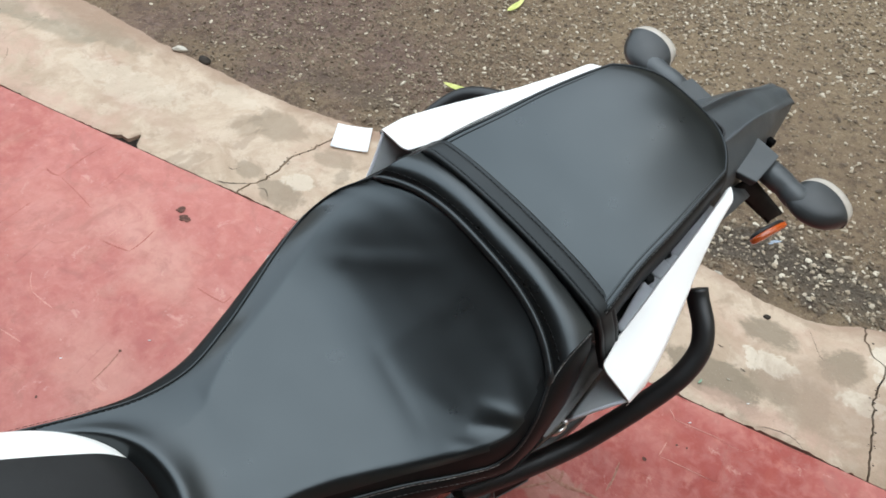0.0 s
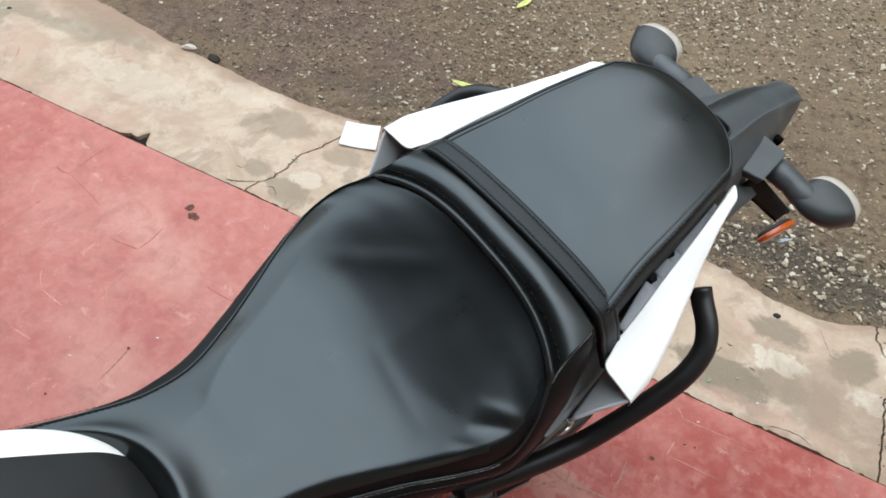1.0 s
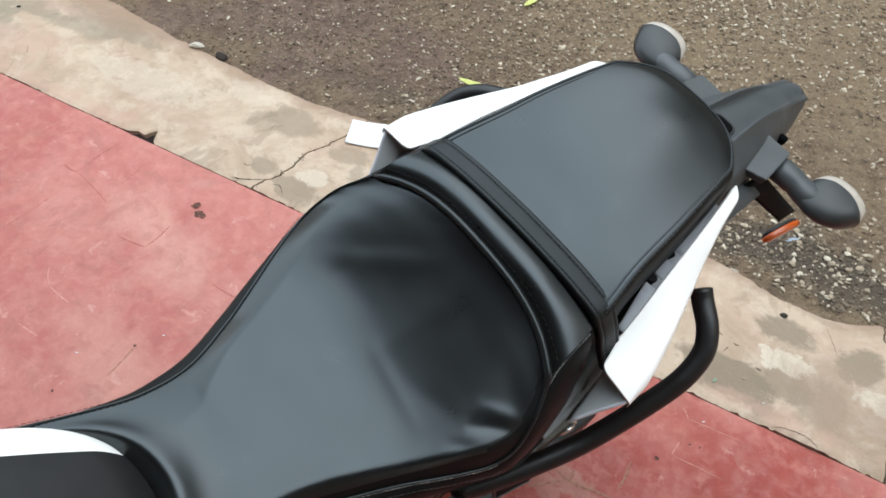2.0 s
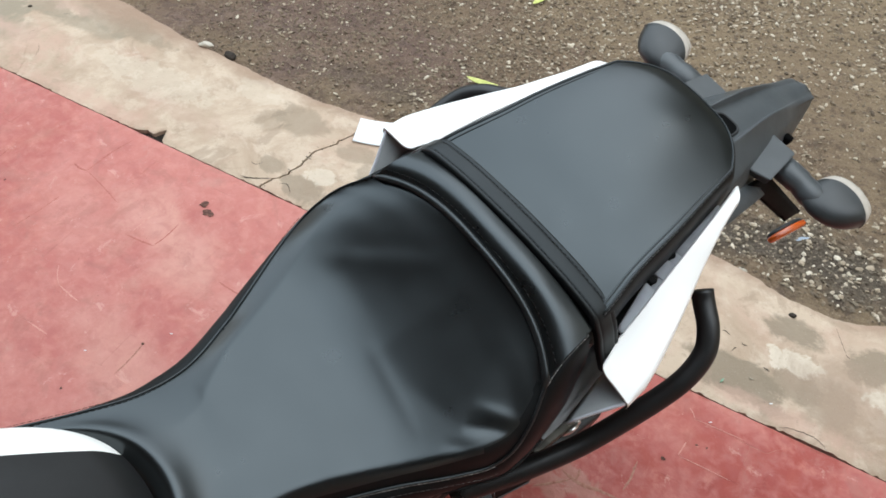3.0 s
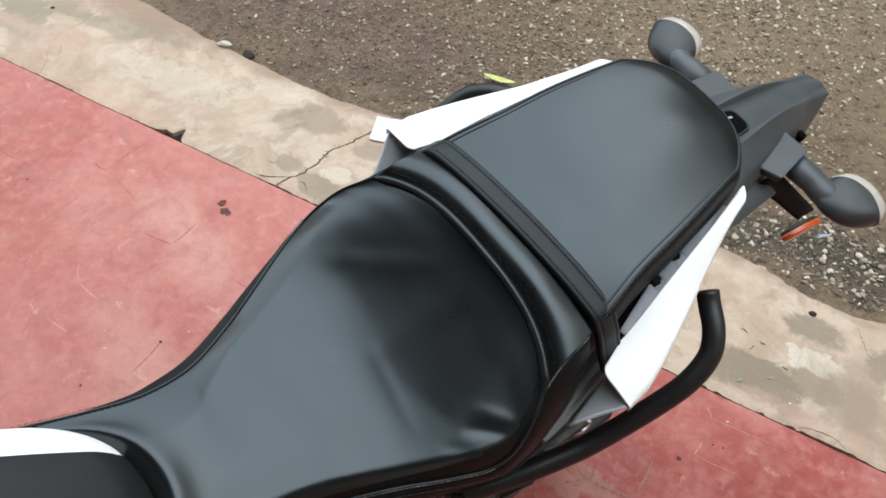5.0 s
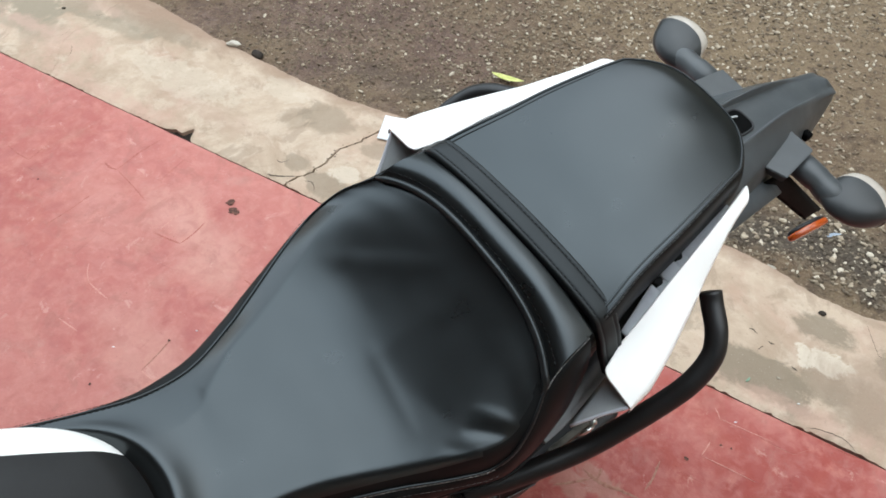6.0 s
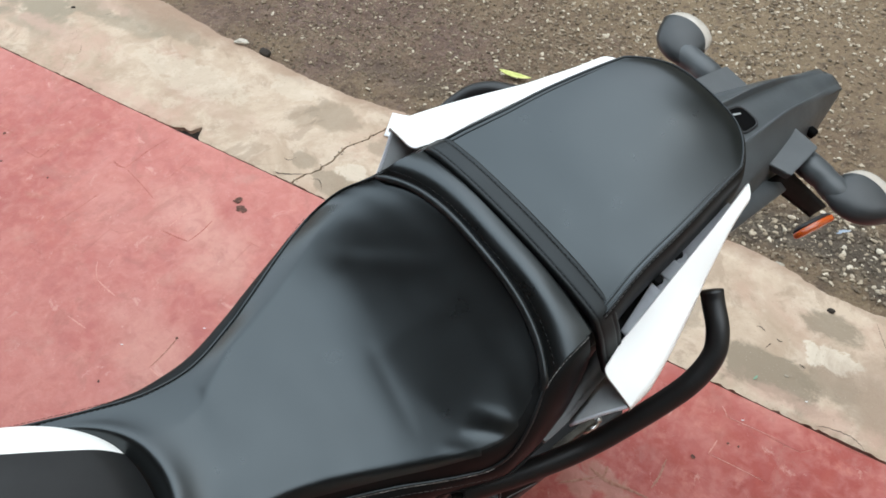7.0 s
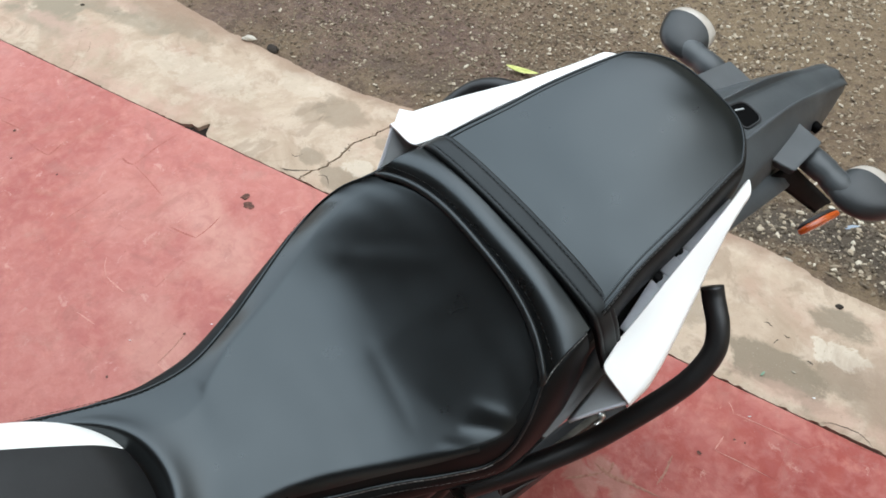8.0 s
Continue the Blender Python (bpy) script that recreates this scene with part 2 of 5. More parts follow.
c = k.mix(k.math("MULTIPLY", k.blob(2.36, 0.12, 0.34, 0.13, wob, 0.7), 0.6), c, (0.33, 0.235, 0.170))     # a broad darker, browner patch towards the right end
for x, y, rx, ry in ((0.30, 0.02, 0.40, 0.05), (2.10, 0.03, 0.22, 0.035), (0.05, 0.12, 0.2, 0.10)):     # red dust off the paving
    c = k.mix(k.math("MULTIPLY", k.blob(x, y, rx, ry, wob2, 0.9), 0.5), c, (0.52, 0.33, 0.255))
for x, y, rx, ry, a in ((-0.22, 0.20, 0.22, 0.09, 0.9), (-0.16, 0.11, 0.13, 0.035, 0.5), (-0.09, 0.13, 0.16, 0.08, 0.35), (0.13, 0.245, 0.15, 0.035, 0.6)):     # grey mould
    c = k.mix(k.math("MULTIPLY", k.blob(x, y, rx, ry, wob, 0.5), a), c, (0.285, 0.235, 0.170))
for x, y, rx, ry, a in ((-0.10, 0.13, 0.18, 0.035, 0.7), (0.02, 0.29, 0.12, 0.03, 0.5), (0.6, 0.1, 0.25, 0.05, 0.25)):     # pink wash
    c = k.mix(k.math("MULTIPLY", k.blob(x, y, rx, ry, wob2, 0.8), a), c, (0.47, 0.315, 0.245))
sep = k.t.nodes.new("ShaderNodeSeparateXYZ")
k.t.links.new(k.co, sep.inputs[0])
rim = k.math("ADD", sep.outputs[1], k.math("MULTIPLY", k.math("SUBTRACT", wob, 0.5), 0.12))
c = k.mix(k.ramp(rim, (0.285, 0.0), (0.335, 0.8)), c, (0.285, 0.186, 0.129))     # earth washed against the street side
c = k.mix(k.ramp(k.noise(130, 6, 0.7), (0.60, 0.0), (0.68, 0.45)), c, (0.208, 0.157, 0.116))
c = k.mix(k.ramp(k.noise(300, 4, 0.6), (0.64, 0.0), (0.72, 0.4)), c, (0.640, 0.553, 0.457))
k.link("Base Color", c)
b1 = k.bump(k.noise(12, 7, 0.65), 0.6, 0.006)
b1 = k.bump(k.noise(60, 6, 0.65), 0.45, 0.0022, b1)
k.bump(k.noise(230, 5), 0.4, 0.001, b1)
CONCRETE = k.m

k = Mat("dusty_asphalt", 0.92, spec=0.25)
c = k.ramp(k.noise(1.5, 6, 0.65, 0.3), (0.36, (0.150, 0.100, 0.066)), (0.62, (0.205, 0.146, 0.090)))
c = k.mix(k.ramp(k.noise(20, 8, 0.7), (0.50, 0.0), (0.66, 0.62)), c, (0.062, 0.041, 0.031))
c = k.mix(k.ramp(k.noise(75, 6, 0.65), (0.52, 0.0), (0.64, 0.45)), c, (0.218, 0.157, 0.104))
for x, y, rx, ry, a in ((2.1, 0.45, 0.65, 0.13, 0.75), (0.95, 0.45, 0.30, 0.07, 0.4)):     # damp grit along the kerb
    c = k.mix(k.math("MULTIPLY", k.blob(x, y, rx, ry, k.noise(9, 5, 0.65), 0.7), a), c, (0.060, 0.052, 0.043))
c = k.mix(k.math("MULTIPLY", k.blob(1.9, 1.25, 0.9, 0.75, k.noise(3, 4), 0.9), 0.35), c, (0.266, 0.195, 0.116))     # dry dust
c = k.mix(k.math("MULTIPLY", k.blob(0.66, 0.62, 0.70, 0.42, k.noise(4, 5), 0.9), 0.6), c, (0.150, 0.094, 0.078))     # reddish earth
c = k.mix(k.ramp(k.noise(48, 5, 0.6), (0.54, 0.0), (0.64, 0.5)), c, (0.066, 0.043, 0.034))     # clods
for size, amount in ((110, 0.45), (210, 0.3)):
    spots = k.ramp(k.voronoi(size), (0.20, amount), (0.30, 0.0))
    c = k.mix(k.math("MULTIPLY", spots, k.ramp(k.noise(size * 0.33, 3), (0.48, 0.0), (0.56, 1.0))), c, (0.401, 0.309, 0.216))
c = k.mix(k.math("MULTIPLY", k.blob(0.55, 0.60, 0.85, 0.55, k.noise(4, 5), 0.9), k.ramp(k.noise(16, 6, 0.68, 0.5), (0.48, 0.0), (0.60, 0.6))), c, (0.085, 0.054, 0.046))     # trodden damp patches
c = k.mix(k.math("MULTIPLY", k.blob(0.55, 0.60, 0.85, 0.55, k.noise(4, 5), 0.9), k.ramp(k.noise(23, 6, 0.68, 0.5), (0.54, 0.0), (0.66, 0.55))), c, (0.235, 0.165, 0.138))
k.link("Base Color", c)
b1 = k.bump(k.noise(50, 8, 0.7), 1.0, 0.008)
b1 = k.bump(k.voronoi(150), 0.5, 0.003, b1)
k.bump(k.noise(300, 4), 0.35, 0.0012, b1)
ASPHALT = k.m

k = Mat("loose_stones", 0.85, spec=0.3)
c = k.ramp(k.island(), (0.0, (0.105, 0.076, 0.052)), (0.5, (0.165, 0.122, 0.082)), (1.0, (0.235, 0.180, 0.122)))
k.link("Base Color", k.mix(k.math("MULTIPLY", k.blob(2.15, 0.44, 0.55, 0.15, k.noise(9, 5, 0.65), 0.8), 0.8), c, (0.72, 0.78, 0.86), "MULTIPLY"))     # greyer grit along the kerb
k.bump(k.noise(200, 4), 0.4, 0.001)
STONE = k.m
k = Mat("pale_chippings", 0.85, spec=0.3)
k.link("Base Color", k.ramp(k.island(), (0.0, (0.25, 0.195, 0.135)), (0.6, (0.40, 0.325, 0.235)), (1.0, (0.62, 0.545, 0.43))))
k.bump(k.noise(300, 4), 0.4, 0.0008)
CHIPPINGS = k.m
k = Mat("dark_soil", 0.95, spec=0.2)
k.link("Base Color", k.ramp(k.noise(60, 5), (0.3, (0.022, 0.018, 0.015)), (0.7, (0.06, 0.048, 0.038))))
SOIL = k.m
k = Mat("white_paper", 0.7)
k.link("Base Color", k.ramp(k.noise(30), (0.3, 0.78), (0.7, 0.84)))
k.bump(k.noise(40, 3), 0.3, 0.002)
PAPER = k.m
k = Mat("yellow_green_leaf", 0.5)
k.link("Base Color", k.ramp(k.noise(60, 3), (0.35, (0.42, 0.46, 0.10)), (0.7, (0.62, 0.60, 0.22))))
LEAF = k.m
k = Mat("dark_wet_spot", 0.9, spec=0.1)
k.link("Base Color", k.ramp(k.noise(140, 5), (0.35, (0.06, 0.036, 0.028)), (0.7, (0.20, 0.095, 0.075))))
SPOT = k.m
k = Mat("green_flake", 0.5)
k.link("Base Color", k.ramp(k.noise(200), (0.3, (0.12, 0.26, 0.16)), (0.7, (0.24, 0.36, 0.25))))
GREEN = k.m


# ---- mesh helpers ----
def ease(keys, x):
    """A smooth curve through (place, value, ...) keys; values may be several."""
    keys = [np.array(q, float) for q in keys]
    xs = [q[0] for q in keys]
    if x <= xs[0]:
        return keys[0][1:]
    if x >= xs[-1]:
        return keys[-1][1:]
    i = max(j for j in range(len(xs) - 1) if xs[j] <= x)
    def slope(j):
        a, b = keys[max(j - 1, 0)], keys[min(j + 1, len(keys) - 1)]
        return (b[1:] - a[1:]) / (b[0] - a[0])
    d = xs[i + 1] - xs[i]
    u = (x - xs[i]) / d
    p, q = keys[i][1:], keys[i + 1][1:]
    m, n = slope(i) * d, slope(i + 1) * d
    return (2 * u**3 - 3 * u**2 + 1) * p + (u**3 - 2 * u**2 + u) * m + (3 * u**2 - 2 * u**3) * q + (u**3 - u**2) * n


def finish(name, bm, material, smooth=True):
    bmesh.ops.recalc_face_normals(bm, faces=bm.faces)
    me = bpy.data.meshes.new(name)
    bm.to_mesh(me)
    bm.free()
    me.materials.append(material)
    for p in me.polygons:
        p.use_smooth = smooth
    return me


def part(name, bm, material, parent, label="", smooth=True):
    ob = new(name, finish(name, bm, material, smooth))
    ob.parent = parent
    return tagged(ob, label, kind="stuff" if name == "stitching" else "")


def thing(name, bm, material, label, category, kind="", group="", m=None, smooth=True):
    ob = new(name, finish(name, bm, material, smooth))
    if m is not None:
        ob.matrix_basis = m
    return tagged(ob, label, category, group, kind)


def sheet(bm, rows, close=False):
    """Quads between rows of points."""
    vs = [[bm.verts.new(p) for p in r] for r in rows]
    for a, b in zip(vs[:-1], vs[1:]):
        n = len(a)
        for i in range(n if close else n - 1):
            j = (i + 1) % n
            try:
                bm.faces.new((a[i], a[j], b[j], b[i]))
            except ValueError:
                pass
    return vs


def shell(bm, rows, thick):
    """A sheet with thickness: the same rows again, moved by thick, and rims."""
    t = Vector(thick)
    top = sheet(bm, rows)
    low = sheet(bm, [[Vector(p) + t for p in r] for r in rows])
    n, m = len(top), len(top[0])
    rim = [(0, j) for j in range(m)] + [(i, m - 1) for i in range(1, n)] + [(n - 1, j) for j in range(m - 2, -1, -1)] + [(i, 0) for i in range(n - 2, 0, -1)]
    for (a, b), (c, d) in zip(rim, rim[1:] + rim[:1]):
        bm.faces.new((top[a][b], top[c][d], low[c][d], low[a][b]))


def tube(bm, points, radius, sides=12, caps=True, squash=1.0):
    """A round tube along points; radius may be a list."""
    pts = [Vector(p) for p in points]
    rad = radius if isinstance(radius, (list, tuple)) else [radius] * len(pts)
    up, rows = None, []
    for i, p in enumerate(pts):
        d = (pts[min(i + 1, len(pts) - 1)] - pts[max(i - 1, 0)]).normalized()
        if up is None:
            up = Vector((0, 0, 1)) if abs(d.z) < 0.9 else Vector((1, 0, 0))
        side = d.cross(up).normalized()
        up = side.cross(d).normalized()
        rows.append([p + side * math.cos(a) * rad[i] + up * math.sin(a) * rad[i] * squash for a in (2 * math.pi * j / sides for j in range(sides))])
    vs = sheet(bm, rows, True)
    if caps:
        bm.faces.new(vs[0])
        bm.faces.new(vs[-1])


def smooth_path(points, n):
    keys = [(i, *p) for i, p in enumerate(points)]
    return [Vector(ease(keys, (len(points) - 1) * j / n)) for j in range(n + 1)]


def box(bm, size, m=None, bevel=0.0):
    r = bmesh.ops.create_cube(bm, size=1.0, matrix=(m or Matrix()) @ Matrix.Diagonal((*size, 1)))
    if bevel:
        es = {e for v in r["verts"] for e in v.link_edges}
        bmesh.ops.bevel(bm, geom=list(es), offset=bevel, segments=2, affect="EDGES", profile=0.6)


def prism(bm, ring, z0, z1, bevel=0.0):
    """An upright prism over a plan ring."""
    a = [bm.verts.new((x, y, z0)) for x, y in ring]
    b = [bm.verts.new((x, y, z1)) for x, y in ring]
    top = bm.faces.new(b)
    bm.faces.new(a[::-1])
    for i in range(len(ring)):
        j = (i + 1) % len(ring)
        bm.faces.new((a[i], a[j], b[j], b[i]))
    if bevel:
        bmesh.ops.bevel(bm, geom=list(top.edges), offset=bevel, segments=1, affect="EDGES")


def dashes(bm, pts, step, length, width, lift=0.0004, stretch=(0.0, 1.0)):
    """Stitches: short rounded threads laid along a line of points."""
    pts = [Vector(p) for p in pts]
    run, total = [0.0], 0.0
    for a, b in zip(pts[:-1], pts[1:]):
        total += (b - a).length
        run.append(total)
    s = total * stretch[0]
    while s < total * stretch[1] - length:
        ends = []
        for q in (s, s + length):
            i = max(j for j in range(len(run) - 1) if run[j] <= q)
            u = (q - run[i]) / max(run[i + 1] - run[i], 1e-9)
            ends.append(pts[i].lerp(pts[i + 1], u) + Vector((0, 0, lift)))
        tube(bm, [ends[0], ends[0].lerp(ends[1], 0.5) + Vector((0, 0, lift)), ends[1]], width, 5)
        s += step


# ---- ground: one sheet of dusty asphalt that reaches the horizon ----
def spread(lo, hi, step, far):
    near = list(np.arange(lo, hi + step / 2, step))
    out, q = [], step
    while q < far:
        q *= 1.7
        out.append(q)
    return [lo - o for o in reversed(out)] + near + [hi + o for o in out]


def ground_z(u, v):
    """Height of the street: lumpy, with earth banked up against the kerb."""
    z = -0.016
    if -0.6 < u < 3.0 and 0.26 < v < 2.4:
        fall = min(1.0, (v - 0.26) / 0.12)
        rough = 0.0035 * noise.noise((u * 9, v * 9, 0)) + 0.0032 * noise.noise((u * 30, v * 30, 3)) + 0.0036 * noise.noise((u * 75, v * 75, 7)) + 0.0022 * noise.noise((u * 130, v * 130, 4))
        bank = 0.012 * math.exp(-((v - 0.36) / 0.05) ** 2) * (0.6 + 0.8 * noise.noise((u * 5, 0, 5)))
        rough += 0.0050 * max(0.0, noise.noise((u * 34, v * 34, 12)) - 0.12) * min(1.0, max(0.0, 2.2 - 1.2 * u)) * 2
        z += fall * (rough + bank) + 0.004 * noise.noise((u * 2, v * 2, 9))
    return z


def build_ground():
    """The street lies a little lower than the kerb; under the paving the sheet runs on, flat."""
    us, vs = spread(-0.5, 2.9, 0.0065, 900), spread(0.24, 2.0, 0.0065, 900)
    verts, faces, n = [], [], len(us)
    for v in vs:
        for u in us:
            verts.append((u, v, ground_z(u, v)))
    for j in range(len(vs) - 1):
        for i in range(n - 1):
            faces.append((j * n + i, j * n + i + 1, (j + 1) * n + i + 1, (j + 1) * n + i))
    me = bpy.data.meshes.new("ground")
    me.from_pydata(verts, [], faces)
    me.materials.append(ASPHALT)
    for p in me.polygons:
        p.use_smooth = True
    ob = new("ground", me)
    ob.matrix_basis = KERB
    return tagged(ob, "dusty worn brown asphalt street with loose grit", "ground", kind="structure")


build_ground()


def pebble_field():
    """Grit and small stones on the street, too many to count."""
    rng = random.Random(4)
    bm = bmesh.new()
    bmesh.ops.create_icosphere(bm, subdivisions=1, radius=1.0)
    base = [v.co.copy() for v in bm.verts]
    tris = [[v.index for v in f.verts] for f in bm.faces]
    bm.free()
    verts, faces = [], []
    pale = []
    for i in range(110000):
        u, v = rng.uniform(-0.1, 2.9), 0.335 + 1.75 * rng.random() ** 0.9
        if v > 0.75 + 0.62 * u or v > 3.35 - 0.55 * u:
            continue
        clump = noise.noise((u * 2.2, v * 2.2, 21)) + 0.5 * noise.noise((u * 7, v * 7, 2))
        band = math.exp(-((v - 0.42) / 0.10) ** 2) * (u > 1.5)
        if clump < rng.uniform(-0.80, 0.75) + 0.22 * max(0.0, 1.2 - u) - 0.9 * band:
            continue
        grit = math.exp(-((v - 0.42) / 0.13) ** 2) * min(1.0, max(0.0, (u - 1.5) / 0.2))
        right = min(1.0, max(0.0, (u + 0.35 * v - 1.15) / 0.6))
        light = rng.random() < 0.12 + 0.21 * right - 0.05 * grit
        r = (0.0019 + (0.0038 + 0.0008 * right) * rng.random() ** 2.2) * (1 + 0.05 * grit) * (1.15 if light else 1.0)
        turn = Euler((rng.uniform(-0.4, 0.4), rng.uniform(-0.4, 0.4), rng.uniform(0, 6.28))).to_matrix()
        sx, sy, sz = rng.uniform(0.8, 1.5), rng.uniform(0.6, 1.0), rng.uniform(0.35, 0.7)
        n, z = len(verts), ground_z(u, v) + r * sz * (0.55 if light else 0.42)
        for p in base:
            q = turn @ Vector((p.x * sx * r * rng.uniform(0.6, 1.3), p.y * sy * r * rng.uniform(0.6, 1.3), p.z * sz * r * rng.uniform(0.7, 1.2)))
            verts.append((u + q.x, v + q.y, z + q.z))
        faces += [[n + a for a in t] for t in tris]
        pale += [int(light)] * len(tris)
    me = bpy.data.meshes.new("gravel")
    me.from_pydata(verts, [], faces)
    me.materials.append(STONE)
    me.materials.append(CHIPPINGS)
    me.polygons.foreach_set("material_index", pale)
    ob = new("gravel", me)
    ob.matrix_basis = KERB
    tagged(ob, "pale loose grit scattered over the street", "gravel", kind="stuff")


pebble_field()


# ---- unseen slab and walls, added to shade the sky and shape reflections ----
k = Mat("dark_slab_paint", 0.8)
k.link("Base Color", k.ramp(k.noise(3, 4), (0.3, (0.030, 0.027, 0.023)), (0.7, (0.048, 0.044, 0.038))))
SLAB_PAINT = k.m
k = Mat("beige_wall_paint", 0.8)
k.link("Base Color", k.ramp(k.noise(2, 5), (0.3, (0.42, 0.37, 0.29)), (0.7, (0.52, 0.46, 0.37))))
WALL = k.m
SLAB_EDGE = -1.01
# unseen slab added overhead so the seat reflects something dark
bm = bmesh.new()
box(bm, (11.0, 4.4, 0.14), Matrix.Translation((-0.4, SLAB_EDGE - 2.2, 3.0)))
thing("ceiling", bm, SLAB_PAINT, "unseen dark slab added to block the sky overhead", "ceiling", "structure", m=KERB, smooth=False)
# unseen wall added to close the space behind the camera
bm = bmesh.new()
box(bm, (14, 0.2, 2.93), Matrix.Translation((1.6, SLAB_EDGE - 4.3, 1.465)))
thing("unseen_wall_back", bm, WALL, "unseen plain beige wall added behind the view", "wall", "structure", m=KERB, smooth=False)


# unseen wall added to hold back skylight from the right
bm = bmesh.new()
box(bm, (0.2, 3.9, 2.93), Matrix.Translation((4.6, -1.62, 1.465)))
thing("unseen_wall_side", bm, WALL, "unseen beige wall added to hold back side light", "wall", "structure", m=KERB, smooth=False)


# unseen dark walls added across the street to darken reflections on the seat
k = Mat("dark_olive_wall", 0.9)
k.link("Base Color", k.ramp(k.noise(1.5, 6), (0.3, (0.085, 0.088, 0.062)), (0.7, (0.17, 0.16, 0.125))))
bm = bmesh.new()
box(bm, (30, 0.3, 5.4), Matrix.Translation((-12.8, 8.0, 2.6)))
thing("unseen_wall_far", bm, k.m, "unseen dark wall added to darken low reflections", "wall", "structure", m=KERB, smooth=False)
bm = bmesh.new()
box(bm, (4.65, 0.3, 10.2), Matrix.Translation((4.525, 8.0, 5.0)))
thing("unseen_wall_tall", bm, k.m, "unseen tall dark wall added to darken seat reflections", "wall", "structure", m=KERB, smooth=False)


bm = bmesh.new()
box(bm, (0.3, 4.2, 12.2), Matrix.Translation((7.0, 5.75, 6.0)))
thing("unseen_wall_corner", bm, k.m, "unseen tall dark side wall added to darken seat reflections", "wall", "structure", m=KERB, smooth=False)
# unseen cream wall added to give the seat a pale warm reflection
k = Mat("cream_wall_paint", 0.8)
k.link("Base Color", k.ramp(k.noise(2, 5), (0.3, (0.60, 0.53, 0.42)), (0.7, (0.68, 0.61, 0.50))))
bm = bmesh.new()
box(bm, (0.3, 3.28, 4.8), Matrix.Translation((7.0, 2.0, 2.3)))
thing("unseen_wall_cream", bm, k.m, "unseen cream wall added for a warm reflection", "wall", "structure", m=KERB, smooth=False)


# ---- kerb: a cracked concrete strip ----
def wander(u, seed, size=1.0):
    return size * (0.006 * noise.noise((u * 4, seed, 0)) + 0.004 * noise.noise((u * 17, seed, 4)) + 0.0025 * noise.noise((u * 60, seed, 8)))


FAR_EDGE = [(-0.5, 0.41), (0.09, 0.386), (0.43, 0.346), (0.635, 0.327), (0.857, 0.316), (1.06, 0.336), (1.5, 0.342), (1.8, 0.338), (1.915, 0.333), (2.04, 0.305), (2.15, 0.304), (2.27, 0.350), (2.5, 0.36)]


def far_edge(u):
    """The street side, worn to a wavering line."""
    return float(ease(FAR_EDGE, u)[0]) + wander(u, 3.0, 1.2)


def near_edge(u):
    """The broken near edge, with one bite out of it."""
    bite = 0.036 * math.exp(-((u - 0.612) / 0.013) ** 2) + 0.012 * math.exp(-((u - 0.578) / 0.02) ** 2)
    spall = 0.003 * math.exp(-((u - 2.13) / 0.045) ** 2)
    return 0.0006 + 0.007 * max(0.0, noise.noise((u * 8, 2.0, 0))) + 0.006 * abs(noise.noise((u * 38, 5.0, 0))) ** 1.3 + 0.0028 * noise.noise((u * 130, 5.0, 0)) + bite + spall


CRACK_A = [(0.928, 0.0), (0.934, 0.018), (0.941, 0.040), (0.958, 0.067), (0.964, 0.121), (0.967, 0.165), (0.992, 0.216), (1.016, 0.289), (1.022, 0.345)]
CRACK_B = [(2.30, 0.0), (2.288, 0.12), (2.282, 0.2), (2.288, 0.261), (2.262, 0.282), (2.243, 0.325), (2.236, 0.36)]
CRACK_C = [(0.13, 0.0), (0.10, 0.05), (0.055, 0.10), (0.035, 0.15), (0.05, 0.21), (0.04, 0.3), (0.05, 0.38)]


def crack_line(keys, n, seed):
    out = []
    for i in range(n + 1):
        v = keys[-1][1] * i / n
        u = float(ease([(b, a) for a, b in keys], v)[0])
        out.append((u + 0.007 * noise.noise((v * 32, seed, 1)) + 0.0045 * noise.noise((v * 95, seed, 2)) + 0.002 * noise.noise((v * 240, seed, 3)), v))
    return out


def kerb_slab(left, right, gap_l, gap_r):
    """One piece of the strip between two cracks, gridded so that its top can dip a little."""
    n = len(left) - 1
    length = right[0][0] - left[0][0]
    cols = max(8, min(420, int(length / 0.004)))
    bm = bmesh.new()
    rows = []
    for j in range(n + 1):
        row = []
        for i in range(cols + 1):
            f = i / cols
            u = (left[j][0] + gap_l) * (1 - f) + (right[j][0] - gap_r) * f
            lo, hi = near_edge(u), far_edge(u)
            v = lo + (hi - lo) * j / n
            edge = min(1.0, j / 2.5, (n - j) / 6.0)
            z = -0.0028 * (1 - edge) + 0.0016 * noise.noise((u * 6, v * 6, 1)) + 0.0007 * noise.noise((u * 40, v * 40, 1)) - 0.004 * max(0.0, (j / n - 0.8)) * 5 * 0.6
            row.append(Vector((u, v, z)))
        rows.append(row)
    low = lambda r: [Vector((p.x, p.y, -0.06)) for p in r]
    sheet(bm, rows)
    sheet(bm, [low(rows[0]), rows[0]])
    sheet(bm, [low(rows[-1]), rows[-1]])
    for k in (0, -1):
        sheet(bm, [[r[k] for r in rows], [Vector((r[k].x, r[k].y, -0.06)) for r in rows]])
    return bm


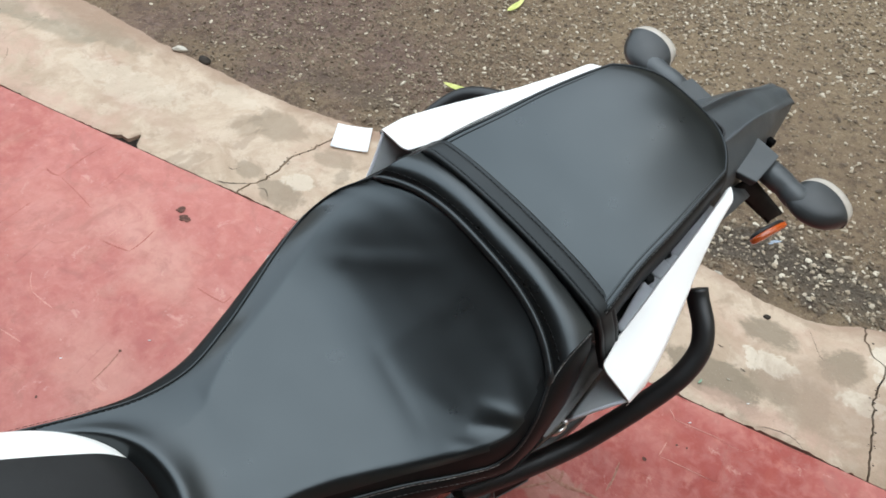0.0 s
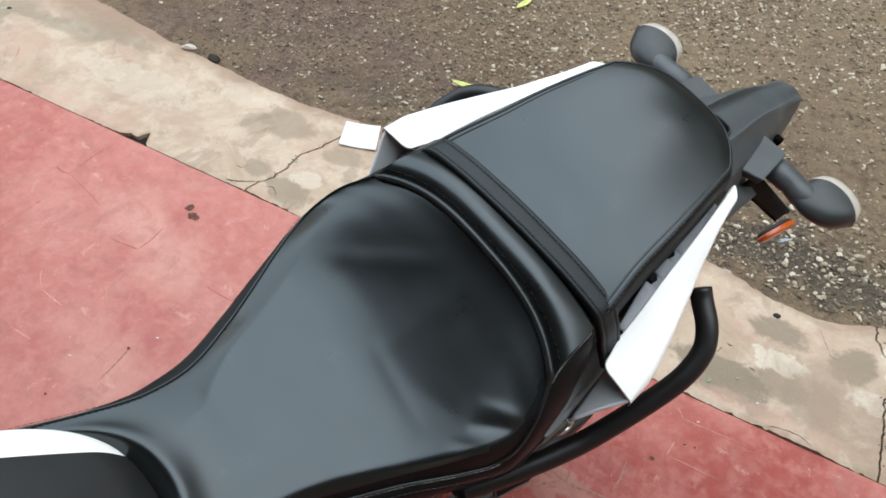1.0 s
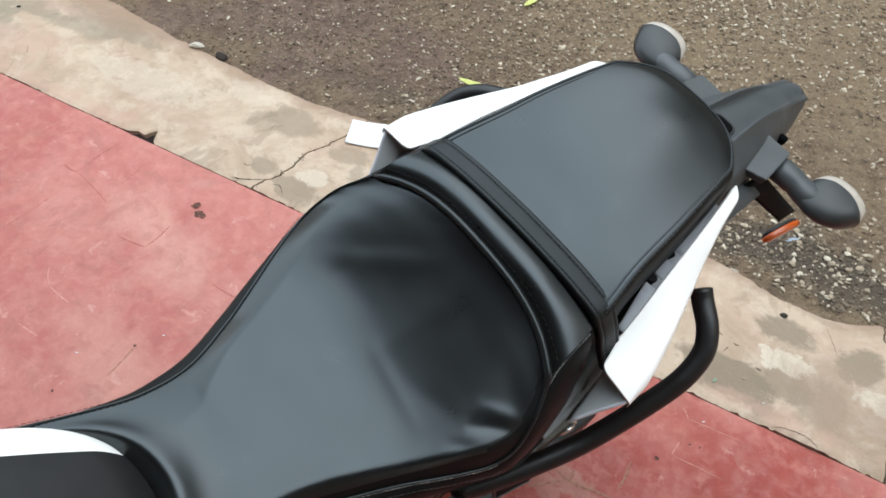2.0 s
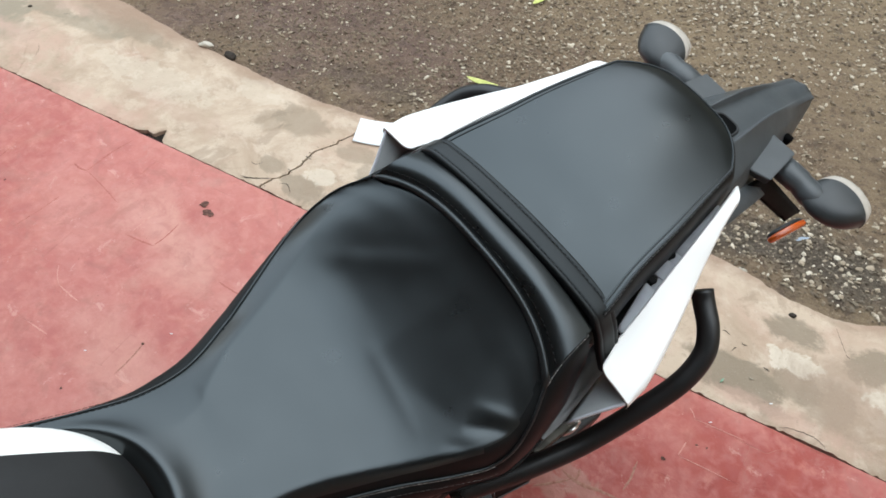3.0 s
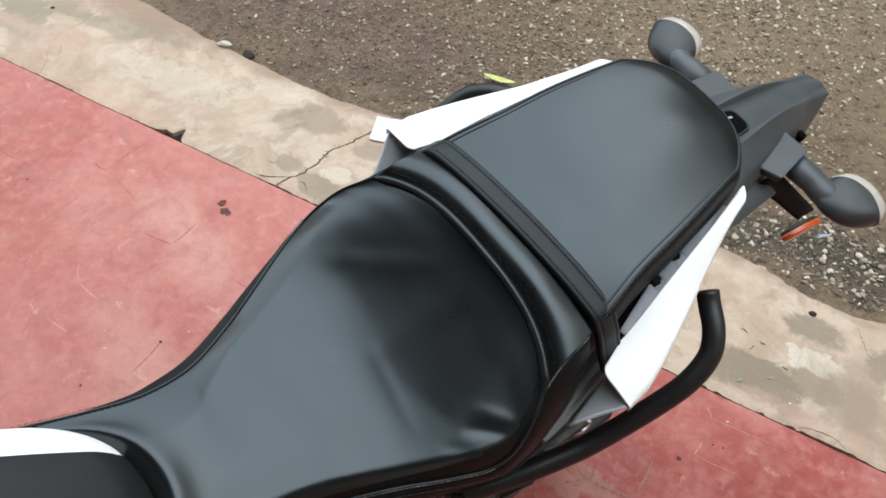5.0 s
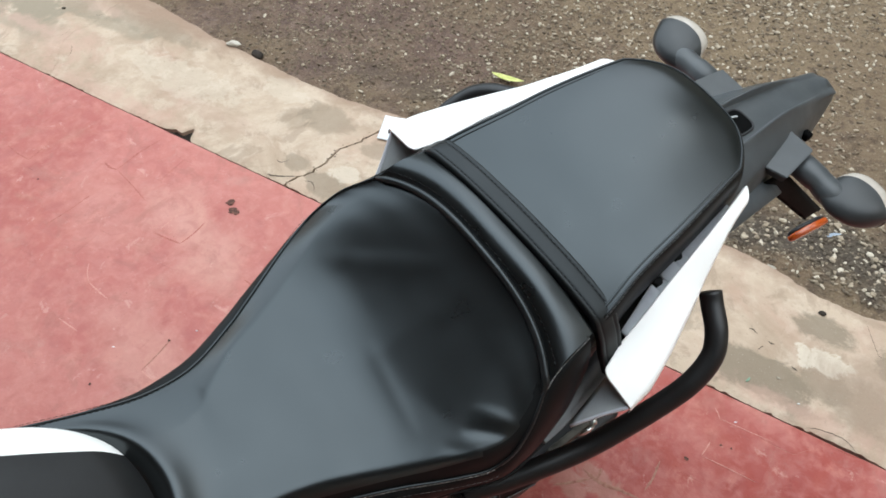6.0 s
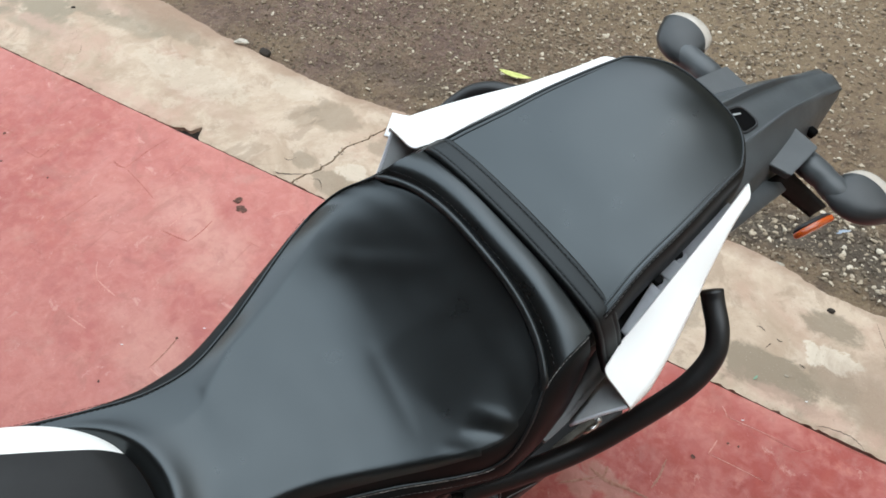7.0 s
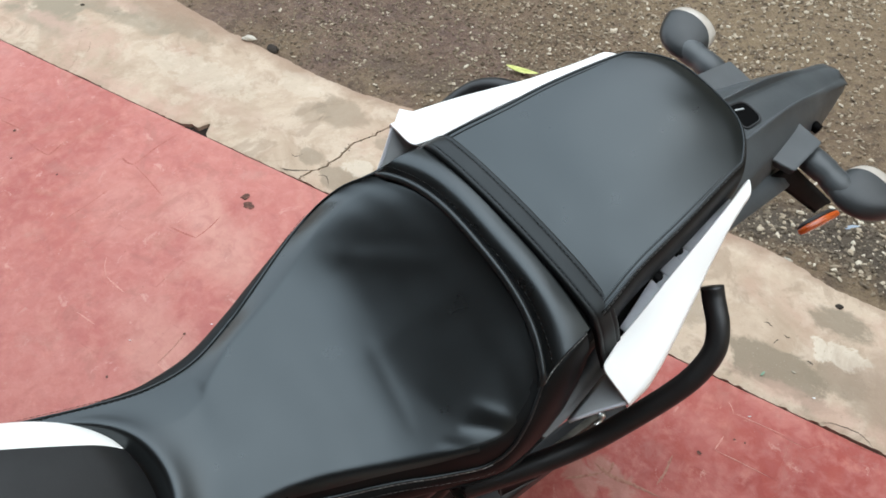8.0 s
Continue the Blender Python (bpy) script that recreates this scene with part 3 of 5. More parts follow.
def build_kerb():
    root = new("kerb")
    root.matrix_basis = KERB
    tagged(root, "weathered stained concrete kerb strip with cracks", "kerb", kind="structure")
    n = 80
    straight = lambda u: [(u, 0.36 * i / n) for i in range(n + 1)]
    ends = [straight(-9.0), straight(-0.75), crack_line(CRACK_C, n, 5), crack_line(CRACK_A, n, 1), crack_line(CRACK_B, n, 2), straight(3.0), straight(12.0)]
    gaps = [0, 0.0003, 0.0004, 0.0026, 0.0020, 0.0003, 0]
    for i, (a, b) in enumerate(zip(ends[:-1], ends[1:])):
        part("concrete_slab", kerb_slab(a, b, gaps[i], gaps[i + 1]), CONCRETE, root)
    for name, keys in (("branch", [(0.943, 0.041), (0.914, 0.024), (0.890, 0.012), (0.868, 0.007)]), ("hook", [(0.960, 0.033), (0.975, 0.040), (0.988, 0.033), (1.001, 0.020)]),
                       ("fork", [(2.288, 0.255), (2.305, 0.268), (2.33, 0.262), (2.36, 0.275)]), ("vein", [(2.135, 0.28), (2.15, 0.255), (2.168, 0.225), (2.18, 0.215)]),
                       ("pit", [(1.948, 0.157), (1.956, 0.160), (1.966, 0.154)]), ("pit", [(1.979, 0.118), (1.981, 0.126), (1.984, 0.133)]), ("pit", [(1.989, 0.148), (1.995, 0.146), (2.001, 0.147)]), ("pit", [(2.042, 0.115), (2.048, 0.114), (2.055, 0.111)]),
                       ("chip", [(0.860, 0.056), (0.872, 0.054), (0.881, 0.060), (0.886, 0.072)]), ("nick", [(0.015, 0.131), (0.018, 0.148), (0.022, 0.172)]), ("bow", [(0.079, 0.120), (0.101, 0.098), (0.112, 0.076)]), ("scratch", [(0.028, 0.246), (0.034, 0.255), (0.044, 0.264)]), ("edge", [(2.100, 0.005), (2.120, 0.014), (2.146, 0.018), (2.170, 0.016), (2.192, 0.001)])):
        bm = bmesh.new()
        line = smooth_path([(u, v, 0) for u, v in keys], 30)
        rows = []
        for i, q in enumerate(line):
            q = q + Vector((0.002 * noise.noise((i * 0.6, keys[0][0], 1)), 0.002 * noise.noise((i * 0.6, keys[0][1], 2)), 0))
            half = (0.0024 if name == "branch" else 0.0014 if name in ("hook", "chip", "pit") else 0.0009) * (1 - abs(i / 15 - 1) ** 2) * (0.6 + 0.8 * abs(noise.noise((i * 0.9, 3, 0)))) + 0.0001
            z = 0.0016 * noise.noise((q.x * 6, q.y * 6, 1)) + 0.0007 * noise.noise((q.x * 40, q.y * 40, 1)) + 0.0004
            rows.append([Vector((q.x, q.y - half, z)), Vector((q.x, q.y + half, z))])
        sheet(bm, rows)
        part("hairline_crack", bm, SOIL, root, "fine dark crack")
    rng = random.Random(12)
    for keys, seed, count in ((CRACK_A, 1, 46), (CRACK_B, 2, 30)):      # crumbs broken off along the cracks
        line = crack_line(keys, n, seed)
        for i in range(count):
            u, v = line[rng.randrange(2, n - 8)]
            u, v, r = u + rng.choice((-1, 1)) * rng.uniform(0.0025, 0.0075), v + rng.uniform(-0.003, 0.003), rng.uniform(0.0008, 0.0022)
            bm = bmesh.new()
            bmesh.ops.create_icosphere(bm, subdivisions=1, radius=r)
            for q in bm.verts:
                q.co *= rng.uniform(0.7, 1.2)
            bmesh.ops.transform(bm, matrix=Matrix.Translation((u, v, 0.0004)) @ Matrix.Diagonal((1.4, 0.9, 0.5, 1)), verts=bm.verts)
            part("crumb", bm, CONCRETE if rng.random() < 0.5 else SOIL, root, smooth=False)
    bm = bmesh.new()
    box(bm, (21, 0.305, 0.01), Matrix.Translation((1.5, 0.1475, -0.018)))
    part("joint_soil", bm, SOIL, root, "dark soil in the joints and cracks")


build_kerb()

# ---- red painted interlocking pavers ----
P_LEN, P_ROW, P_BULGE = 0.2, 0.128, 0.024


def paver_ring(u0, v0, joint=0.0001):
    """Outline of one paver: straight ends, slanted shoulders, wider in the middle."""
    h, e, l = P_ROW / 2, P_BULGE, P_LEN / 2
    ring = [(-l, -(h - e)), (-0.072, -(h - e)), (-0.028, -(h + e)), (0.028, -(h + e)), (0.072, -(h - e)), (l, -(h - e)),
            (l, h - e), (0.072, h - e), (0.028, h + e), (-0.028, h + e), (-0.072, h - e), (-l, h - e)]
    out = []
    for x, y in ring:
        out.append((u0 + x - math.copysign(joint / 2, x), v0 + y - math.copysign(joint / 2, y)))
    return out


def paver_mesh(rng):
    bm = bmesh.new()
    prism(bm, paver_ring(0, 0), -0.011, 0.0, 0.0003)
    for v in bm.verts:
        if v.co.z > -0.005:
            v.co.z += 0.0002 * rng.uniform(-1, 1)
    return finish("paver", bm, RED, False)


def clipped(ring, top):
    return [(x, min(y, top)) for x, y in ring]


def build_pavement():
    rng = random.Random(8)
    bm = bmesh.new()
    box(bm, (24, 14, 0.0112), Matrix.Translation((0, -7.0 - 0.006, -0.0070)))
    base = thing("pavement", bm, RED, "red painted interlocking block paving, worn and dusty", "paving", "structure", m=KERB)
    bm = bmesh.new()
    box(bm, (8.6, 2.9, 0.0012), Matrix.Translation((1.5, -1.458, -0.00100)))
    part("joint_sand", bm, RED_DUST, base, "dust and paint packed in the joints", smooth=False)
    # worn joints where the paint has sunk in, and joints packed with dust
    SUNK, GREY, PALE_LINE = JOINT, DUST, SCUFF
    for keys, wide, mat in (
            ([(0.572, -0.030), (0.560, -0.085), (0.556, -0.160)], 0.0022, SUNK), ([(0.556, -0.160), (0.536, -0.163), (0.512, -0.158)], 0.0026, SUNK),
            ([(0.556, -0.160), (0.625, -0.178), (0.690, -0.198)], 0.0013, SUNK), ([(0.565, -0.250), (0.560, -0.300), (0.548, -0.365)], 0.0014, SUNK),
            ([(0.777, -0.256), (0.812, -0.254), (0.847, -0.250)], 0.0024, SUNK), ([(0.847, -0.250), (0.852, -0.215), (0.851, -0.176)], 0.0017, SUNK),
            ([(0.780, -0.240), (0.782, -0.205), (0.784, -0.170)], 0.0024, PALE_LINE), ([(0.716, -0.388), (0.733, -0.408), (0.756, -0.425)], 0.0015, PALE_LINE),
            ([(0.756, -0.425), (0.790, -0.431), (0.824, -0.435)], 0.0024, PALE_LINE), ([(0.774, -0.520), (0.803, -0.521), (0.832, -0.522)], 0.0024, PALE_LINE),
            ([(1.006, -0.440), (1.009, -0.480), (1.008, -0.520)], 0.0018, GREY), ([(1.008, -0.520), (1.030, -0.523), (1.056, -0.522)], 0.0016, PALE_LINE),
            ([(1.030, -0.253), (1.065, -0.256), (1.101, -0.257)], 0.0018, SUNK), ([(1.101, -0.257), (1.103, -0.245), (1.104, -0.234)], 0.0014, SUNK),
            ([(0.262, -0.237), (0.300, -0.243), (0.345, -0.244)], 0.0022, SUNK), ([(0.345, -0.244), (0.345, -0.222), (0.343, -0.198)], 0.0015, SUNK),
            ([(0.128, -0.220), (0.180, -0.217), (0.234, -0.215)], 0.0014, SUNK), ([(0.098, -0.158), (0.075, -0.160), (0.052, -0.163)], 0.0014, SUNK),
            ([(1.804, -0.263), (1.831, -0.270), (1.851, -0.271), (1.879, -0.266), (1.925, -0.262)], 0.0048, GREY), ([(1.775, -0.316), (1.800, -0.296), (1.826, -0.272)], 0.0034, GREY),
            ([(1.911, -0.182), (1.913, -0.215), (1.910, -0.246)], 0.0028, GREY), ([(1.832, -0.246), (1.834, -0.258), (1.833, -0.272)], 0.0030, GREY),
            ([(1.968, -0.137), (2.015, -0.136), (2.062, -0.136)], 0.0011, PALE_LINE), ([(1.954, -0.038), (1.963, -0.046), (1.970, -0.056)], 0.0011, PALE_LINE),
            ([(1.971, -0.105), (1.969, -0.122), (1.967, -0.137)], 0.0018, PALE_LINE), ([(1.970, -0.054), (2.015, -0.052), (2.060, -0.050)], 0.0011, PALE_LINE)):
        bm = bmesh.new()
        line = smooth_path([(u, v, 0) for u, v in keys], 40)
        rows = []
        for i, q in enumerate(line):
            d = (line[min(i + 1, 40)] - line[max(i - 1, 0)]).normalized()
            n = Vector((-d.y, d.x, 0))
            end = 1 - abs(i / 20 - 1) ** 4
            l, r = (wide * (1.5 if mat is JOINT else 1.2) * end * (0.45 + 1.1 * abs(noise.noise((i * 0.45, wide * 900 + k, keys[0][0])))) * 0.75 + 0.0001 for k in (0, 7))
            rows.append([q + n * l + Vector((0, 0, 0.0006)), q + Vector((0, 0, 0.0011)), q - n * r + Vector((0, 0, 0.0006))])
        sheet(bm, rows)
        part("worn_joint", bm, mat, base, "sunken joint" if mat is JOINT else "pale dust in a worn joint")
    shapes = [paver_mesh(rng) for _ in range(5)]
    rest = bmesh.new()
    for row in range(0, 26):
        v = 0.033 - P_ROW * row
        for i in range(-20, 40):
            u = 0.17 + P_LEN * i + (0.1 if row % 2 == 0 else 0.0) + 0.0
            near = -0.5 < u < 2.5 and v > -1.0
            if row == 0:
                ring = clipped(paver_ring(u, v), -0.003)
                b = rest if not near else bmesh.new()
                prism(b, ring, -0.011, 0.0, 0.0 if b is rest else 0.001)
                if near:
                    part("paver", b, RED, base, smooth=False)
            elif near:
                ob = new("paver", shapes[rng.randrange(5)])
                ob.parent = base
                ob.matrix_basis = pose(u, v, rng.uniform(-0.0002, 0.0004), rng.uniform(-0.08, 0.08), rng.uniform(-0.08, 0.08), rng.choice((0, 180)))
            elif -3 < u < 6 and v > -3:
                prism(rest, paver_ring(u, v), -0.011, 0.0)
    tagged(part("far_pavers", rest, RED, base, smooth=False), "more red blocks of the same paving", kind="stuff")


# ---- the motorcycle, in its own upright frame: x to its left, y to its tail ----
bike = new("motorcycle")
bike.matrix_basis = pose(0, 0, 0, 0, LEAN, 0)
tagged(bike, "white and black motorcycle leaning on its side stand", "motorcycle")


def sub(name, label=""):
    """An empty part that carries sub-parts."""
    ob = new(name)
    ob.parent = bike
    return tagged(ob, label)


# -- seat --
seat = sub("seat", "black stitched leatherette seat with a stepped passenger pad")
EDGE = [(-0.50, 0.118, 0.80), (-0.44, 0.098, 0.786), (-0.40, 0.086, 0.78), (-0.36, 0.074, 0.774), (-0.32, 0.067, 0.764), (-0.28, 0.071, 0.754), (-0.235, 0.0884, 0.7515),
        (-0.215, 0.0972, 0.754), (-0.195, 0.1067, 0.756), (-0.175, 0.117, 0.7565), (-0.155, 0.1265, 0.757), (-0.135, 0.1345, 0.758), (-0.115, 0.1365, 0.767),
        (-0.095, 0.1300, 0.785), (-0.070, 0.1148, 0.8035), (-0.052, 0.1098, 0.812), (-0.024, 0.106, 0.818), (0.005, 0.1005, 0.828),
        (0.03, 0.0946, 0.8358), (0.05, 0.0911, 0.8397), (0.09, 0.0860, 0.8462), (0.13, 0.0795, 0.8505), (0.17, 0.0728, 0.852), (0.21, 0.067, 0.850)]
CENTRE = [(-0.50, 0.774), (-0.40, 0.773), (-0.35, 0.7715), (-0.30, 0.7685), (-0.25, 0.7665), (-0.22, 0.7668), (-0.20, 0.7675), (-0.175, 0.7700), (-0.15, 0.7758),
          (-0.125, 0.7850), (-0.10, 0.7962), (-0.08, 0.8060), (-0.062, 0.8162), (-0.049, 0.826)]


def nose(x, y):
    """The seat swells to a soft ridge in front of the tank, then falls away under it."""
    d = y - (-0.334 - 6.2 * x * x - 600 * x**4)
    fade = max(0.0, 1 - (abs(x) / 0.085) ** 4)
    if d > 0:
        return fade * 0.0085 * math.exp(-((d / 0.015) ** 1.5))
    return fade * (0.0085 - 0.034 * (1 - math.exp(-((-d / 0.027) ** 1.9))))


def edge(y):
    w, z = ease(EDGE, y)
    return float(w), float(z)


def arch(s):
    """The piped seam between rider's pad and bolster."""
    a = abs(s)
    return Vector((s * 0.1195, -0.049 - 0.025 * a**3.4, 0.826 - 0.025 * a**2.2))


CREASES = [(0.096, -0.124, 0.124, -0.105, 0.0009, 0.0055), (0.104, -0.137, 0.129, -0.109, -0.0012, 0.0045), (0.125, -0.143, 0.134, -0.133, 0.0006, 0.0035), (0.104, -0.158, 0.124, -0.141, -0.0004, 0.0040),
           (-0.087, -0.141, -0.013, -0.075, 0.00055, 0.0130), (0.004, -0.157, 0.080, -0.169, 0.0003, 0.0060), (-0.09, -0.143, -0.015, -0.080, 0.00015, 0.0075),
           (-0.088, -0.130, -0.02, -0.068, -0.0002, 0.0080), (-0.050, -0.288, -0.012, -0.298, -0.0004, 0.0080), (0.05, -0.150, 0.10, -0.140, -0.0002, 0.008)]


def crease(x, y):
    z = 0.0
    for ax, ay, bx, by, amp, wide in CREASES:
        dx, dy = bx - ax, by - ay
        u = ((x - ax) * dx + (y - ay) * dy) / (dx * dx + dy * dy)
        c = min(1.0, max(0.0, u))
        d = math.hypot(x - ax - c * dx, y - ay - c * dy)
        z += amp * math.exp(-((d / wide) ** 2)) * math.sin(math.pi * min(1.0, max(0.0, 0.15 + 0.7 * u)))
    return z


def rider_point(v, s):
    a = abs(s)
    y_mid, y_side = -0.50 + v * (-0.049 + 0.50), -0.50 + v * (-0.074 + 0.50)
    y = y_mid + (y_side - y_mid) * a**3.4
    back = min(1.0, max(0.0, (v - 0.76) / 0.22))
    back = back * back * (3 - 2 * back)
    knee = float(ease([(-0.315, 0.42), (-0.299, 0.50), (-0.289, 0.62), (-0.272, 0.74), (-0.253, 0.80), (-0.15, 0.82)], y_side)[0]) if s < 0 else 0.83 + 0.10 * min(1.0, max(0.0, (y_side + 0.25) / 0.10))
    fall = (max(0.0, a - knee) / (1 - knee)) ** (1.2 if s < 0 else 2.0) * (1 - back) + a ** (5.5 - 3.3 * max(0.0, (v - 0.82) / 0.18) ** 1.5) * back   # a soft bevel along the flanks, a dome at the back
    w, ze = edge(y_side)
    late = 0.013 * min(1.0, max(0.0, -s * 1.6 + 0.15)) * math.sin(math.pi * min(1.0, max(0.0, (v - 0.55) / 0.45))) ** 2      # the rise begins later on the far side
    zc = float(ease(CENTRE, y_mid - late)[0])
    x = s * w
    return Vector((x, y, ze + (zc - ze) * (1 - fall) + (crease(x, y) + nose(x, y) if a < 0.985 else 0.0)))


def seat_parts():
    bm = bmesh.new()
    sheet(bm, [[rider_point(j / 190, -1 + 2 * i / 90) for i in range(91)] for j in range(191)])
    rider = part("rider_pad", bm, LEATHER, seat, "smooth black leatherette with faint creases")
    rider.data.materials.append(LEATHER_SIDE)      # near flank given the duller side material to paint in a dark reflection
    for f in rider.data.polygons:
        x, y = f.center.x, f.center.y
        if y < -0.075 and x > 0.935 * edge(y)[0]:
            f.material_index = 1

    def strap_front(s):
        a = abs(s)
        return Vector((s * 0.106, -0.0215 + 0.004 * s, 0.8350 - 0.0165 * a**2.7))

    def roll(u, s):
        a, b = arch(0.955 * s), strap_front(s)
        p = a.lerp(b, u)
        t = min(u, 1.0)
        p.z = a.z + (b.z - a.z) * (1 - (1 - t) ** (2.8 + 0.4 * s**4 + 1.2 * max(0.0, s) ** 2)) + 0.0026 * math.sin(math.pi * t) - 0.0008 - 0.004 * min(1.0, max(0.0, (u - 0.975) / 0.05))
        p.y -= 0.001 * math.sin(math.pi * t)
        return p

    bm = bmesh.new()
    sheet(bm, [[roll(j / 40, -1 + 2 * i / 80) for i in range(81)] for j in range(47)])
    part("bolster", bm, LEATHER, seat, "padded black leatherette roll")

    # passenger pad
    def pad(v, s):
        a = abs(s)
        y = -0.006 + v * (0.207 - 0.036 * a**4 + 0.006)
        w, ze = edge(min(y, 0.2))
        zc = float(ease([(-0.002, 0.8355), (0.03, 0.8436), (0.07, 0.8543), (0.11, 0.8607), (0.15, 0.8636), (0.18, 0.8620), (0.207, 0.8570)], y)[0])
        z = ze + (zc - ze) * (1 - a ** (2.1 if s < 0 else 2.1 - 0.6 * min(1.0, v * 1.6)))
        z -= 0.004 * max(0.0, (v - 0.90) / 0.10) ** 2 * (1 - a**4)
        return Vector((s * w, y, z))

    bm = bmesh.new()
    sheet(bm, [[pad(j / 60, -1 + 2 * i / 60) for i in range(61)] for j in range(61)])
    part("passenger_pad", bm, LEATHER, seat, "flat black leatherette passenger pad")

    # strap over the joint, hanging down both sides
    bm = bmesh.new()
    prof = [(-0.132, 0.775), (-0.1205, 0.792), (-0.1135, 0.806), (-0.1065, 0.8160), (-0.099, 0.8240), (-0.08, 0.8290), (-0.05, 0.8330), (0, 0.8350)]
    prof = prof + [(-x, z) for x, z in reversed(prof[:-1])]
    cross = [(-0.0212, -0.004), (-0.0212, -0.001), (-0.0212, 0.0008), (-0.0209, 0.0017), (-0.0202, 0.0024), (-0.0190, 0.0027), (-0.0179, 0.0026), (-0.0172, 0.0021), (-0.0165, 0.0026), (-0.0155, 0.0028), (-0.0140, 0.0029), (-0.0125, 0.0029), (-0.0090, 0.0029),
             (-0.0060, 0.0028), (-0.0047, 0.0026), (-0.0040, 0.0021), (-0.0033, 0.0026), (-0.0020, 0.0028), (-0.0006, 0.0027), (0.0003, 0.0021), (0.0008, 0.0012), (0.0010, 0.0), (0.0010, -0.003)]
    fine = smooth_path([(x, 0, z) for x, z in prof], 60)
    rows = []
    for i, p in enumerate(fine):
        d = (fine[min(i + 1, 60)] - fine[max(i - 1, 0)]).normalized()
        nrm = Vector((-d.z, 0, d.x))
        rows.append([Vector((p.x, 0.001 + y + 0.0055 * (p.x / 0.11), p.z)) + nrm * h for y, h in cross])
    sheet(bm, rows)
    part("strap", bm, STRAP_MAT, seat, "black stitched grab strap")

    # piping along the arch
    bm = bmesh.new()
    line = [arch(-0.955 + 1.91 * i / 60) + Vector((0, -0.001, 0.002)) for i in range(61)]
    line += [Vector(q) for q in ((0.1170, -0.0745, 0.7985), (0.1212, -0.0805, 0.7895), (0.1250, -0.0855, 0.7790))]
    tube(bm, line, [0.0014, 0.0024] + [0.0034] * 59 + [0.0028, 0.0024, 0.0016], 8)
    part("piping", bm, PIPING, seat, "rounded piping seam")

    # side skirts: rider's pad to the bolster, then the passenger pad round the back
    def skirt(loop, outs, depth):
        rows = [[] for _ in depth]
        for i, p in enumerate(loop):
            d = loop[min(i + 1, len(loop) - 1)] - loop[max(i - 1, 0)]
            n = Vector((d.y, -d.x, 0)).normalized()
            for r, (o, q) in zip(rows, zip(outs(p), depth)):
                r.append(p + n * o - Vector((0, 0, q)))
        return rows

    left = [Vector((edge(y)[0], y, edge(y)[1])) for y in np.linspace(-0.50, -0.024, 90)]
    for side in (1, -1):
        lp = [Vector((p.x * side, p.y, p.z)) for p in left]
        if side < 0:
            lp = lp[::-1]
        low = [(-0.50, 0.124), (-0.40, 0.090), (-0.36, 0.082), (-0.32, 0.079), (-0.28, 0.086), (-0.235, 0.103), (-0.195, 0.118), (-0.155, 0.1335), (-0.125, 0.1425), (-0.109, 0.140),
               (-0.087, 0.135), (-0.063, 0.130), (-0.037, 0.123), (-0.018, 0.117), (0.01, 0.110)]
        if side > 0:
            low = low[:8] + [(-0.125, 0.1440), (-0.109, 0.1440), (-0.089, 0.1420), (-0.063, 0.1360), (-0.047, 0.1315), (-0.018, 0.1190), (0.01, 0.111)]
        rows = [[] for _ in range(8)]
        for p in lp:
            wb = float(ease(low, p.y)[0])
            o, zb = wb - abs(p.x), min(0.742, p.z - 0.018)
            for r, (q, h) in zip(rows, ((0, 0), (0.10, -0.012), (0.30, 0.05), (0.62, 0.20), (0.85, 0.45), (1.0, 0.8), (1.02, 1.0), (0.4, 1.7))):
                r.append(Vector((p.x + side * o * q, p.y, p.z + (zb - p.z) * h)))
        bm = bmesh.new()
        sheet(bm, rows)
        part("side_panel", bm, LEATHER_SIDE, seat, "matt black stitched side leatherette")
        st = bmesh.new()
        groove = [p + Vector((0.0022 if side > 0 else 0.0012, 0, -0.0004)) for p in lp]
        front = [p for p in groove if p.y < -0.130]
        dashes(st, front, 0.0046, 0.0041, 0.00046)
        part("stitching", st, THREAD if side > 0 else DARK_THREAD, seat, "row of thread stitches")
        st = bmesh.new()
        dashes(st, [p + Vector((0.0055 * side, 0, -0.0030)) for p in front], 0.0046, 0.0036, 0.00022)
        part("stitching", st, CHARCOAL_THREAD if side > 0 else DARK_THREAD, seat, "second row of dark stitches")
        st = bmesh.new()
        dashes(st, [p for p in groove if -0.126 < p.y < (-0.076 if side > 0 else 0)], 0.0046, 0.0036, 0.00032)
        part("stitching", st, CHARCOAL_THREAD if side > 0 else DARK_THREAD, seat, "row of dark stitches")
        if side > 0:
            # pale dashes also paint the highlight on the roll's seam edge
            st = bmesh.new()
            dashes(st, [p + Vector((0.0003, 0, 0.0008)) for p in groove if p.y >= -0.076], 0.0040, 0.0037, 0.00032)
            part("stitching", st, THREAD, seat, "grey stitches drawn as the bright seam edge of the roll")
        cord = bmesh.new()
        tube(cord, [p + Vector((0.0008 * side, 0, 0.0003)) for p in lp], 0.0014 if side > 0 else 0.0009, 6)
        part("seam", cord, PIPING, seat)
    ring = [pad(v, -1) for v in np.linspace(0, 1, 40)] + [pad(1, s) for s in np.linspace(-0.96, 0.96, 50)] + [pad(v, 1) for v in np.linspace(1, 0, 40)]
    ring = [Vector(p) for p in ring][::-1]
    bm = bmesh.new()
    sheet(bm, skirt(ring, lambda p: [0, 0.001, 0.003, 0.0055, 0.0075, 0.009, 0.004], (0.0, -0.0004, 0.002, 0.008, 0.018, 0.036, 0.055)))
    part("back_panel", bm, LEATHER_SIDE, seat, "matt black side leatherette of the passenger pad")
